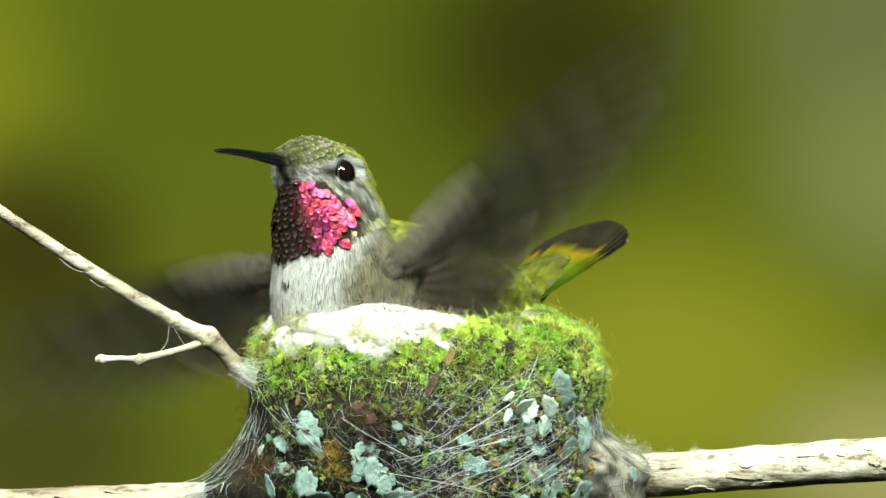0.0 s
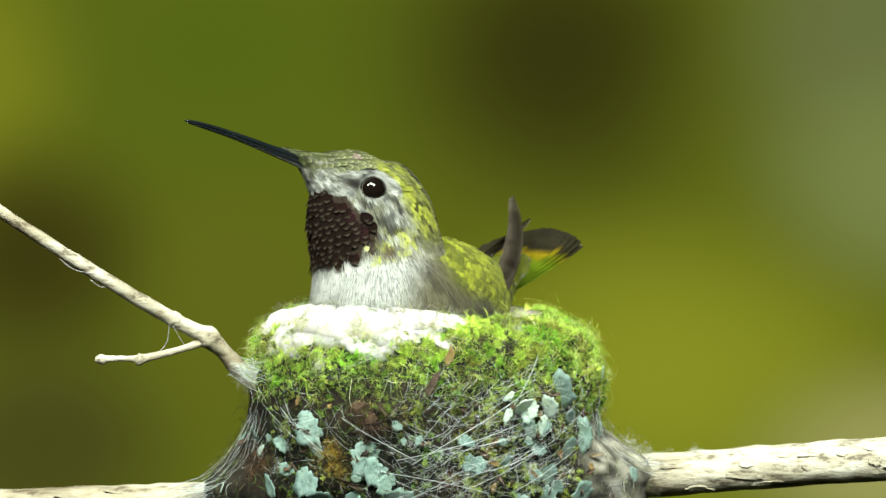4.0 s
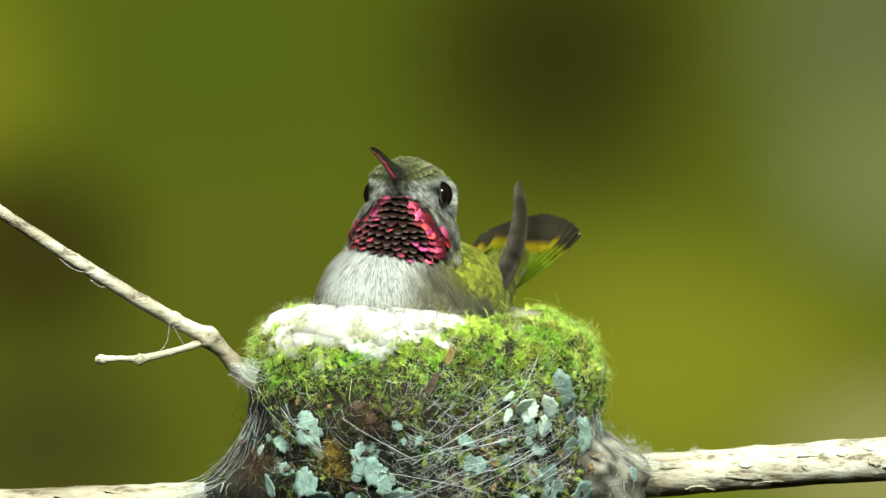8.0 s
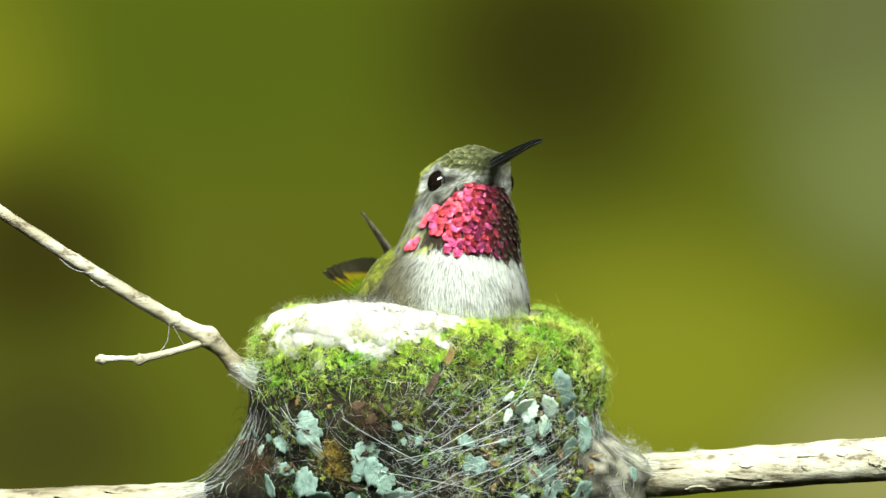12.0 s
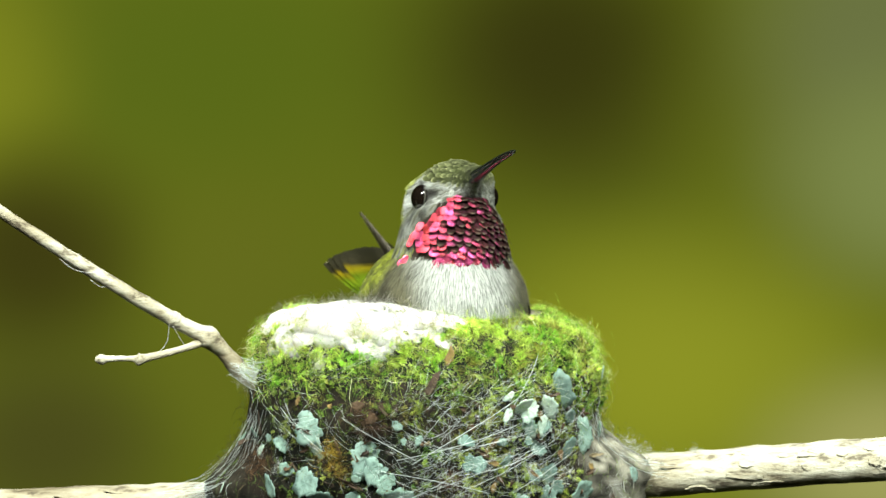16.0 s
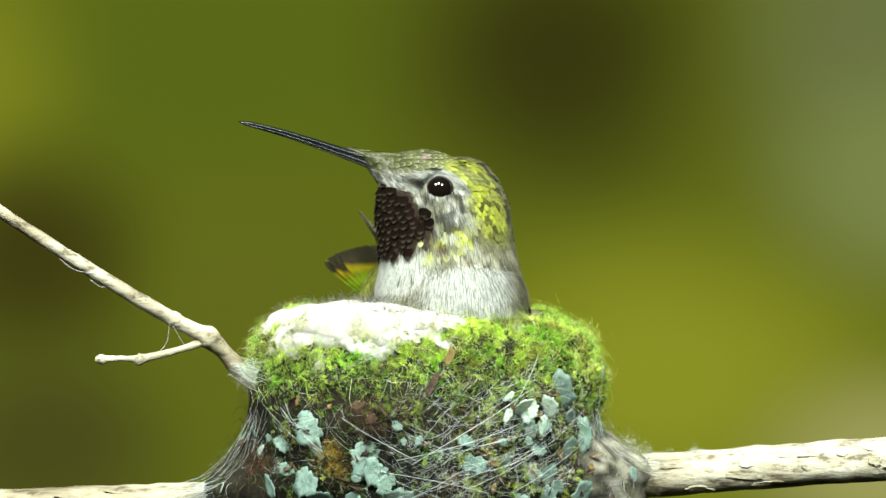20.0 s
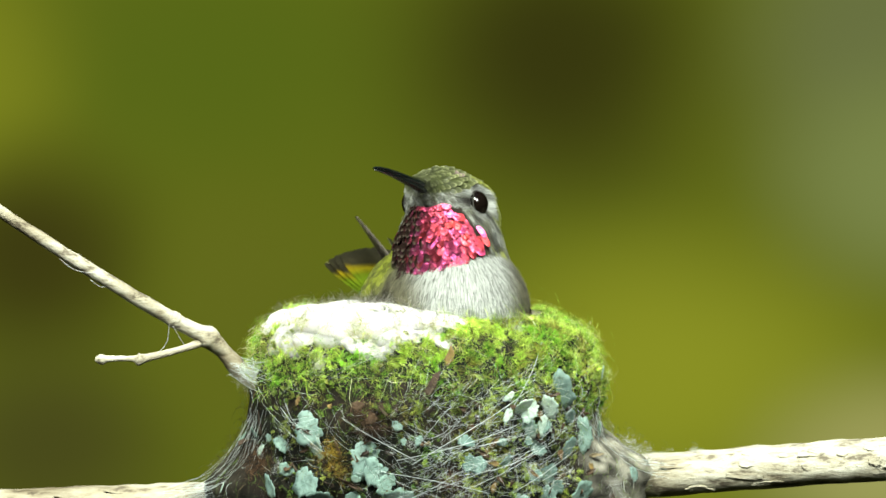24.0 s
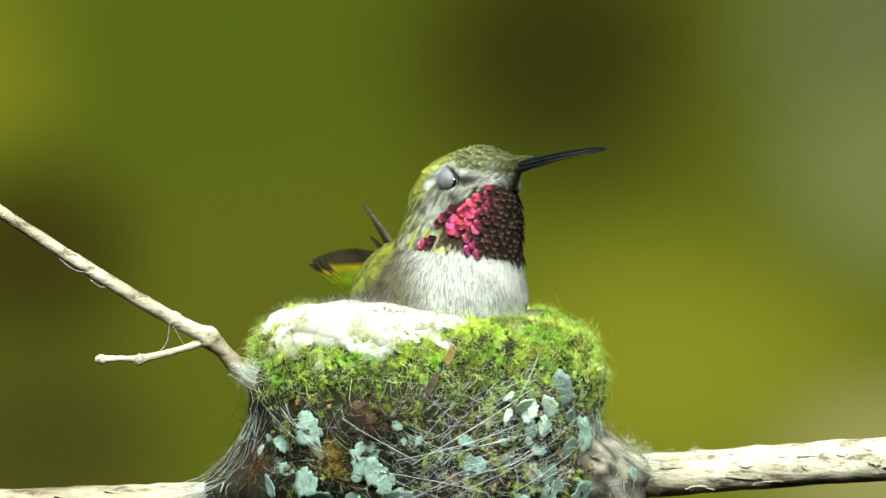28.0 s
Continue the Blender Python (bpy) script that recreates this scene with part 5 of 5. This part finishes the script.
def build_bird():
    bird = thing("hummingbird", "green and grey hummingbird with iridescent pink throat on its nest", "bird")
    body = skin_and_feathers("body", loft(BODY_SECTIONS, 90, 80), bird, 46000, paint_body, 20, M_FINE, 0.9, breast_flow)
    tagged(body, "green-backed body with whitish breast")
    ng = loft(NECK_SECTIONS, 90, 90)
    # turned upright: the sections' depth runs down, their top faces forward
    up = np.stack([ng[..., 2], ng[..., 1], -ng[..., 0]], -1)
    neck = skin_and_feathers("neck", up, bird, 95000, paint_neck, 30, M_FINE, 0.85)
    tagged(neck, "throat and neck with iridescent pink gorget")
    gorget = gorget_feathers(neck)
    hg = loft(HEAD_SECTIONS, 90, 80)
    x, y, z = hg[..., 0], hg[..., 1], hg[..., 2]
    hg[..., 1] = y - np.sign(y) * 0.75 * fade(3.1 - np.hypot(x - 0.5, z + 0.8), 0.0, 1.4) * (np.abs(y) > 3)
    # the brow stands out over the eyes
    rel = z + 0.8
    hg[..., 1] += np.sign(y) * 0.55 * np.exp(-((rel - 2.5) / 1.1) ** 2) * fade(np.abs(y), 1.0, 3.0) * fade(x, -8.0, -3.0) * fade(8.0 - x, 0.0, 3.0)
    head = skin_and_feathers("head", hg, bird, 46000, paint_head, 40, M_HEAD, 1.05)
    tagged(head, "rounded head with olive crown and pale eye line")
    part("upper_bill", bill_mesh("upper_bill", True), head, "long straight black bill")
    part("lower_bill", bill_mesh("lower_bill", False), head, "long straight black bill")
    lids = []
    for sd in (1, -1):
        v, f = ball(1.86)
        part("eye", mesh_of("eye", v * np.array([1.03, 0.86, 1.0]), f, M_EYE), head, "glossy black eye", at=pose(0, sd * 0.00440, -0.0008))
        a = np.linspace(0, 2 * np.pi, 40, endpoint=False)
        v, f = tube([(1.80 * math.cos(q), sd * (4.62 - 0.2 * math.sin(q)), 1.76 * math.sin(q) - 0.8, 0.14) for q in list(a) + [a[0], a[1]]], 64, 6, 0.12, 4)
        part("eye_ring", mesh_of("eye_ring", v, f, M_RING), head, "dark eye ring with pale beads")
        v, f = ball(1.90, 8, 24, 0.01, 1.12)
        lid = part("eyelid", mesh_of("eyelid", np.stack([v[:, 0] * 1.04, v[:, 2] * sd * 0.89, v[:, 1]], -1), f, M_LID), head, "pale grey eyelid")
        lids.append((lid, sd))
    wings = [(*build_wing(bird, -1), True), (*build_wing(bird, 1), False)]
    tail = build_tail(bird)
    return bird, neck, head, lids, wings, tail, gorget


build_ground()
build_backdrop()
build_sky_block()
build_branch()
build_nest()
BIRD, NECK, HEAD, LIDS, WINGS, TAIL, GORGET = build_bird()


# ---- movements ----
# the head: seconds, place of the point between the eyes (x, z), turn (0 towards the camera's side, + to the right), lift of the bill
HEAD_ROWS = [
    (0, -17.1, 11.2, -27, 7), (0.04, -16.6, 11.2, -27, 7), (0.1, -10.7, 11.2, -24, 8), (0.2, -8.2, 12.5, -23, 8), (0.3, -8.6, 11.7, -23, 8), (0.4, -9.1, 11.7, -23, 8), (0.5, -10.1, 11.1, -61, 12),
    (0.6, -13.7, 11.6, -58, 13), (0.7, -13.7, 11.5, -58, 13), (0.8, -5.1, 9.8, -5, 11), (0.9, -3.7, 9.5, -4, 11), (1, -4.0, 9.3, -4, 11), (1.1, -10.0, 9.1, -53, 17),
    (1.2, -12.6, 9.9, -52, 16), (1.3, -10.8, 9.0, -41, 18), (1.4, -5.4, 8.8, -17, 16), (1.5, -5.4, 8.8, -17, 16), (1.6, -9.1, 8.1, -51, 20), (1.8, -11.3, 8.7, -52, 20),
    (1.9, -11.3, 8.7, -52, 20), (2, -4.7, 8.9, -11, 15), (2.2, -4.5, 8.9, -11, 15), (2.3, -11.2, 8.8, -57, 20), (2.4, -12.0, 9.4, -57, 19), (2.5, -9.8, 8.9, -39, 21),
    (2.6, -4.7, 8.3, -12, 16), (2.8, -4.9, 7.8, -11, 15), (2.9, -10.5, 8.6, -55, 18), (3, -11.5, 9.2, -58, 19), (3.1, -11.2, 9.2, -58, 19), (3.2, -5.8, 8.2, -12, 14),
    (3.3, -3.6, 8.0, -9, 13), (3.4, -3.8, 8.0, -9, 13), (3.5, -8.1, 8.0, -51, 20), (3.6, -11.3, 9.1, -59, 19), (4.3, -11.2, 8.9, -58, 19), (4.5, -4.0, 8.3, -14, 14),
    (5.2, -4.0, 8.3, -14, 14), (5.4, -9.2, 9.0, -47, 19), (5.5, -8.9, 8.7, -45, 18), (5.6, -4.3, 8.6, -13, 14), (5.7, -4.5, 8.5, -11, 13), (5.8, -4.9, 8.5, -11, 13),
    (5.9, -4.9, 8.0, -10, 13), (6, -8.3, 7.9, -48, 22), (6.1, -11.0, 9.5, -61, 21), (6.2, -11.0, 9.9, -61, 21), (6.3, -10.9, 9.5, -62, 21), (6.4, -7.2, 9.1, -23, 19),
    (6.6, -5.3, 8.3, -19, 18), (6.7, -5.3, 8.3, -19, 18), (6.8, -9.7, 8.9, -58, 21), (6.9, -11.3, 10.0, -59, 20), (7, -11.0, 9.7, -61, 19), (7.2, -10.6, 9.6, -62, 19),
    (7.3, -10.5, 9.2, -61, 20), (7.5, -4.2, 8.1, -11, 15), (7.6, -4.2, 8.1, -11, 15), (7.8, -4.5, 8.1, -11, 15), (8, -4.6, 8.3, -10, 14), (8.1, -4.3, 8.6, -10, 14),
    (8.2, -2.5, 13.7, 11, 22), (8.3, -5.3, 16.8, 11, 22), (8.4, -7.1, 16.5, 12, 23), (8.5, -5.6, 15.5, 13, 23), (8.6, -5.1, 14.9, 12, 23), (8.7, -0.6, 14.0, 22, 18),
    (8.8, -0.1, 14.0, 22, 17), (8.9, 0.7, 13.4, 22, 17), (9.1, 1.6, 13.5, 22, 16), (9.2, 3.9, 12.3, 21, 17), (9.3, 4.8, 11.6, 22, 17), (9.5, 5.2, 11.4, 32, 16),
    (9.8, 5.0, 11.2, 33, 16), (10.2, 5.3, 11.2, 32, 16), (10.4, 5.3, 11.2, 32, 16), (10.6, 3.9, 10.5, 20, 18), (10.8, 3.4, 10.5, 19, 17), (11, 3.2, 10.2, 19, 17),
    (11.2, 3.0, 10.2, 18, 17), (11.3, 2.2, 10.6, 1, 16), (11.4, -0.4, 10.3, -1, 17), (11.6, -0.7, 10.3, -2, 17), (11.8, 0.1, 10.0, -2, 17), (11.9, 1.3, 9.6, 17, 13),
    (12, 3.6, 9.8, 20, 13), (12.2, 4.2, 9.8, 21, 12), (12.3, 4.0, 9.8, 22, 12), (12.4, 4.0, 9.8, 22, 11), (12.5, 5.3, 9.3, 39, 10), (12.6, 5.6, 9.3, 39, 10),
    (13.4, 5.6, 9.5, 39, 11), (13.6, 2.2, 8.7, 23, 14), (14.5, 2.2, 8.5, 23, 14), (14.6, 4.8, 8.7, 26, 13), (14.8, 4.5, 8.2, 28, 13), (15, 4.7, 8.1, 28, 13),
    (15.2, 4.5, 7.9, 30, 13), (15.4, 4.5, 7.7, 30, 13), (15.6, 3.9, 7.9, 25, 13), (15.8, 1.3, 7.7, 16, 15), (16, 1.5, 7.9, 17, 14), (16.2, 1.7, 7.6, 5, 14),
    (16.3, -0.5, 8.4, 0, 14), (16.6, -0.5, 8.4, -0, 14), (16.7, -0.5, 8.4, -0, 14), (16.8, 3.2, 7.9, 18, 14), (16.9, 3.6, 7.9, 19, 14), (17, 3.3, 7.8, 19, 14),
    (17.2, 3.3, 7.9, 19, 14), (17.4, 3.0, 7.9, 20, 14), (17.5, 2.3, 9.0, -1, 11), (17.6, -0.7, 12.0, -31, 22), (17.8, -0.9, 11.7, -31, 21), (18, 0.1, 10.7, -22, 22),
    (18.4, 0.1, 10.5, -21, 22), (18.9, 0.1, 10.1, -21, 22), (19, 0.9, 10.7, -67, 20), (19.2, 0.1, 11.1, -70, 20), (19.4, -0.6, 11.5, -71, 18),
    (19.6, -1.3, 11.3, -69, 17), (19.8, -1.6, 9.7, -70, 18), (20, -1.2, 9.1, -76, 18), (20.2, -1.4, 8.5, -69, 18), (20.6, -1.3, 7.7, -62, 19), (21, -0.7, 7.2, -60, 20),
    (21.2, -0.8, 7.0, -57, 21), (21.5, -0.2, 7.0, -58, 23), (21.6, -0.2, 7.0, -58, 23), (22.6, -0.3, 7.0, -57, 23), (22.8, -0.7, 7.3, -32, 14),
    (23.5, -0.7, 7.3, -32, 14), (23.6, -0.7, 7.3, -32, 14), (23.7, -0.3, 7.1, -24, 11), (23.9, 0.1, 7.4, -21, 11), (24, 0.3, 7.1, -20, 11), (24.2, -0.4, 7.5, -19, 10),
    (24.4, -0.4, 7.1, -18, 9), (24.5, -0.4, 6.9, -18, 9), (24.6, 1.1, 6.1, -1, 1), (24.7, 1.2, 6.1, -1, 1), (24.8, 0.9, 5.0, -0, -3), (25, 1.2, 3.6, -2, -12),
    (25.2, 1.8, 3.2, -0, -17), (25.4, 1.8, 3.7, -0, -17), (25.6, 1.8, 3.7, -0, -15), (25.8, 1.5, 5.3, 0, -13), (25.9, 1.2, 5.1, 1, -13), (26, 1.1, 5.9, 0, -13),
    (26.1, 1.4, 8.2, 92, 15), (26.2, 3.0, 9.1, 88, 16), (26.4, 3.7, 9.1, 90, 17), (26.6, 3.4, 10.7, 100, 15), (26.8, 4.3, 11.1, 100, 15), (27, 4.4, 11.1, 101, 15),
    (27.2, 5.3, 11.4, 100, 15), (27.3, 5.5, 11.7, 99, 15), (27.4, 2.8, 9.8, 42, 10), (27.5, 2.5, 11.6, 42, 10), (27.6, 4.3, 11.4, 40, 10), (27.7, 4.1, 11.1, 41, 10),
    (27.9, 4.2, 10.3, 41, 10), (28, 4.3, 9.9, 38, 10),
]
HEAD_Y = -6.0
# the body: seconds, place of its middle (x, y, z), turn, lift, lean
BODY_ROWS = [
    (0, -8.0, -2, -6.5, -45, 12, 0), (0.04, -7.9, -2, -6.5, -45, 12, 0), (0.1, -6.2, -2, -7, -36, 10, 0), (0.2, -4.6, -1.6, -8, -25, 6, 0), (0.4, -4.6, -1.6, -8.5, -25, 6, 0), (2.4, -4.4, -1.6, -8.5, -25, 5, 0), (8.1, -4.4, -1.6, -8.5, -25, 5, 0),
    (8.2, -4.0, -2, -6.0, -10, 20, 0), (8.3, -4.5, -2, -3.5, 0, 30, 0), (8.4, -5.5, -2, -3.0, 10, 32, 0), (8.6, -6.5, -2, -3.2, 14, 30, 0), (8.8, -5.2, -2, -3.5, 22, 26, 0), (9.1, -4.5, -2, -4.0, 22, 22, 0), (9.3, -0.3, -1.4, -8.5, 13, 10, 0),
    (24.4, 0.0, -1.2, -9.0, 13, 8, 0), (24.8, 0.2, 5.0, -7.6, 8, -2, 0), (25.9, 0.2, 5.0, -7.2, 8, -2, 0), (26.2, -0.6, -1.2, -9.0, 24, 6, 0), (26.8, -1.5, -1.2, -8.0, 27, 8, 0), (27.3, -1.5, -1.2, -7.5, 27, 8, 0), (27.6, -0.9, -1.2, -8.0, 16, 9, 0), (28, -0.9, -1.2, -8.0, 15, 9, 0)]
# how far the throat is dropped forwards from the line of the neck
NECK_DROP = [(0, 0), (5.4, 0), (5.6, 3), (7.2, 3), (7.4, 8), (8.1, 8), (8.2, 0), (24.5, 0), (24.8, -17), (25.9, -17), (26.1, 0), (28, 0)]
# how far the throat feathers are raised: all but the border, and those down the middle
RUFFLE = [(0, 0, 0), (3.4, 0, 0), (5.5, 16, 0), (6.3, 24, 0), (7.2, 30, 0), (7.5, 38, 0), (8.1, 38, 0), (8.3, 6, 0), (8.5, 0, 0), (12.5, 0, 0), (14.6, 14, 0), (17.4, 22, 0), (17.8, 8, 0), (23.5, 8, 0),
          (24.0, 0, 0), (24.4, 0, 0), (24.8, 0, 32), (25.9, 0, 32), (26.1, 0, 0), (28, 0, 0)]
# how far the throat is drawn down along the neck
NECK_SINK = [(0, 0.9), (0.8, 1.6), (2.4, 1.3), (3.4, 1.0), (5.5, 0), (24.5, 0), (24.8, 3.6), (25.9, 3.6), (26.1, 0), (28, 0)]
BLINKS = (5.5, 6.0, 7.3, 15.6, 16.2, 28.0)
# wings opened: seconds, then for the left and the right wing the way of the span and of the leading edge in the world, or None while folded
REST_R = ((-0.885, -0.12, -0.55), (-0.12, -0.85, -0.48))
WING_ROWS = [
    (-0.0334, ((0.30, 0.1, 0.95), (-0.65, -0.65, 0.4)), ((-0.75, 0.3, -0.58), (0.0, -0.4, 0.9))), (0, ((0.68, 0.15, 0.72), (-0.55, -0.55, 0.6)), ((-0.93, 0.30, -0.14), (0.0, -0.4, 0.9))), (0.0333, ((0.98, 0.10, -0.15), (-0.1, -0.55, 0.8)), ((-0.90, 0.28, 0.28), (0.2, -0.4, 0.9))),
    (0.0667, ((0.60, 0.5, 0.6), (-0.4, -0.6, 0.6)), ((-0.80, 0.2, 0.5), (0.1, -0.85, 0.5))), (0.1, ((0.6, 0.7, 0.3), (0.2, -0.3, 0.9)), None), (0.2, "low", None), (1.2, "low", None), (1.4, None, None),
    (2.4, None, None), (2.5, ((0.25, 0.70, 0.66), (0.5, 0.3, -0.6)), None), (2.6, None, None), (8.1, None, None),
    (8.2, ((0.35, -0.1, 0.93), (-0.4, -0.9, 0.1)), ((-0.25, -0.1, 0.96), (0.4, -0.9, 0.1))), (8.2333, ((0.8, 0.2, 0.5), (-0.3, -0.8, 0.4)), ((-0.8, 0.2, 0.5), (0.3, -0.8, 0.4))),
    (8.3, ((0.62, 0.1, 0.77), (-0.4, -0.9, 0.1)), ((-0.75, 0.1, 0.65), (0.4, -0.9, 0.1))), (8.3333, ((0.95, 0.1, 0.1), (-0.1, -0.9, 0.4)), ((-0.95, 0.1, 0.1), (0.1, -0.9, 0.4))),
    (8.3667, ((0.9, 0.1, -0.4), (-0.1, -0.9, 0.4)), ((-0.9, 0.1, -0.4), (0.1, -0.9, 0.4))), (8.4, ((0.97, 0.1, 0.18), (-0.1, -0.8, 0.5)), ((-0.9, -0.1, -0.38), (0.0, -0.9, 0.4))), (8.4333, ((0.7, 0.7, 0.05), (0.2, -0.5, 0.8)), REST_R),
    (8.5, None, REST_R), (9.0, None, REST_R), (9.1, None, ((-0.88, -0.2, -0.43), (-0.15, -0.8, 0.55))), (9.1667, None, ((-0.88, 0.1, 0.3), (0.1, -0.8, 0.6))), (9.2, None, ((-0.70, 0.2, 0.66), (-0.2, -0.9, 0.1))), (9.2667, None, ((-0.5, 0.7, 0.3), (0.2, -0.5, 0.8))), (9.3, None, None),
    (24.5, None, None), (24.8, "tuck", "tuck"), (25.9, "tuck", "tuck"), (26.2, "mid", None), (26.8, "mid", None), (27.0, "mid", "low"), (27.3, "mid", "low"), (27.6, None, None), (28, None, None)]


def between(rows, t):
    """A table's row at t, straight between its rows."""
    for a, b in zip(rows, rows[1:]):
        if a[0] <= t <= b[0]:
            k = (t - a[0]) / (b[0] - a[0])
            return [p + (q - p) * k for p, q in zip(a[1:], b[1:])]
    return list(rows[-1][1:])


def facing(x, y, z, turn, lift, lean=0.0):
    m = pose(0, 0, 0, lean, -lift, turn - 90)
    m.translation = P(x, y, z)
    return m


def body_at(t):
    return facing(*between(BODY_ROWS, t))


def wing_matrix(root, span, lead, left):
    x = Vector(span).normalized()
    y = Vector(lead) * (-1 if left else 1)
    y = (y - x * x.dot(y)).normalized()
    z = x.cross(y)
    m = Matrix((x, y, z)).transposed().to_4x4()
    m.translation = Vector(root) * MM
    return m


def wing_pose(kind, t, left):
    s = 1 if left else -1
    root = (9.0, s * 8.8, -1.5)
    if kind is None and (left if t < 8.25 else not left):
        # folded, the tip swept up behind the bird: by the chord from root to tip and the leading edge, in the world
        b = body_at(t)
        tip, lead = (Vector((8.4, 37.0, 7.4) if t > 5 else (7.2, 38.0, 5.2)), Vector((0.9, 0.0, -0.35))) if left else (Vector((-11.9, 39.0, 4.7)), Vector((0.8, 0.0, -0.6)))
        c = (P(*tip) - b @ (Vector(root) * MM)).normalized()
        lead = (lead - c * lead.dot(c)).normalized()
        a = math.atan(0.26)
        inv = b.to_3x3().inverted()
        return wing_matrix(root, inv @ (c * math.cos(a) + lead * math.sin(a)), inv @ (lead * math.cos(a) - c * math.sin(a)), left)
    if kind is None:
        # folded along the back
        return wing_matrix(root, (-46.0, -3.0 * s, 3.5), (0.0, 0.25 * s, -0.97), left)
    if kind == "mid":
        return wing_matrix(root, (-46.0, 0.0, 7.0), (0.0, 0.25 * s, -0.97), left)
    if kind == "tuck":
        return wing_matrix(root, (-0.95, -0.12 * s, -0.14), (0.0, 0.3 * s, -0.95), left)
    if kind == "low":
        return wing_matrix(root, (-0.95, -0.16 * s, 0.04), (0.0, 0.3 * s, -0.95), left)
    root = (9.0, s * 9.0, 3.0)
    inv = body_at(t).to_3x3().inverted()
    return wing_matrix(root, inv @ Vector(kind[0]), inv @ Vector(kind[1]), left)


def in_steps(rows):
    """Adds rows between those that turn far, so that no step turns 80 degrees or more."""
    out = [rows[0]]
    for (t0, a), (t1, b) in zip(rows, rows[1:]):
        qa, qb = a.to_quaternion(), b.to_quaternion()
        turn = math.degrees(qa.rotation_difference(qb).angle)
        turn = min(turn, 360 - turn)
        n = max(1, min(int(turn / 75) + 1, round((t1 - t0) * FPS)))
        for i in range(1, n + 1):
            k = i / n
            m = qa.slerp(qb, k).to_matrix().to_4x4()
            m.translation = a.translation.lerp(b.translation, k)
            out.append((t0 + (t1 - t0) * k, m))
    return out


def motions():
    times = sorted({r[0] for r in HEAD_ROWS} | {r[0] for r in BODY_ROWS})
    walk(BIRD, [(t, body_at(t)) for t in times])
    heads, necks = [], []
    for t, x, z, turn, lift in HEAD_ROWS:
        b = body_at(t)
        inv = b.inverted()
        h = facing(x, HEAD_Y, z, turn, lift)
        heads.append((t, inv @ h))
        # the neck hangs from the head to the breast and follows the head's turn
        eye = h.translation
        breast = b @ (Vector((5.5, 0, -4.0)) * MM)
        axis = (eye - breast).normalized()
        body_turn = between(BODY_ROWS, t)[3]
        nt = turn * 0.97 + body_turn * 0.03
        f = Vector((math.sin(radians(nt)), -math.cos(radians(nt)), 0.0))
        f = (f - axis * f.dot(axis)).normalized()
        drop = Matrix.Rotation(radians(between(NECK_DROP, t)[0]), 3, axis.cross(f))
        f, axis = drop @ f, drop @ axis
        m = Matrix((f, axis.cross(f), axis)).transposed().to_4x4()
        m.translation = eye - axis * ((between(NECK_SINK, t)[0] - 0.8 * float(fade(abs(turn), 38.0, 60.0))) * MM)
        necks.append((t, inv @ m))
    walk(HEAD, heads)
    walk(NECK, necks)
    for ob, m, inner, middle in GORGET:
        if inner + middle > 0.05:
            walk(ob, [(t, m @ Matrix.Rotation(radians(a * inner + b * middle), 4, "X")) for t, a, b in RUFFLE])
    for wing, feathers, left in WINGS:
        fans = [(r[0], 0.0 if (r[1] if left else r[2]) in (None, "low", "mid", "tuck") else 1.1 if (r[1] if left else r[2]) is REST_R else 3.4 if r[0] < 0.08 else 2.4) for r in WING_ROWS]
        for ob, i, side, place in feathers:
            walk(ob, [(t, place(i, side, k)) for t, k in fans])
        walk(wing, in_steps([(r[0], wing_pose(r[1] if left else r[2], r[0], left)) for r in WING_ROWS]))
    for lid, sd in LIDS:
        rows = [(0.0, False)]
        for t in BLINKS:
            rows += [(t - 0.1, False), (t, True)] + ([(t + 0.1, False)] if t < 27.9 else [])
        walk(lid, [(t, pose(0, sd * (EYE_OUT if shut else EYE_OUT - 2.1) * MM, -0.8 * MM + (0.35 * MM if shut else 0.0))) for t, shut in rows])
    walk(TAIL, [(t, pose(-0.0245, 0, 0.0042, 0, 0, 180) @ pose(0, 0, 0, 0, -lift, 0)) for t, lift in TAIL_ROWS])


EYE_OUT = 4.40
TAIL_ROWS = [(0, 40), (0.1, 44), (0.2, 36), (0.3, 28), (0.5, 16), (0.7, 16), (0.8, 32), (1.2, 30), (1.4, 24), (3.5, 24), (5.5, 31), (8.1, 31), (8.2, 0), (8.5, 0), (9.3, 22), (12.5, 24), (14.5, 27), (24.0, 25), (24.8, -8), (25.9, -8), (26.5, -10), (27.4, -10), (27.7, 22), (28, 24)]
motions()
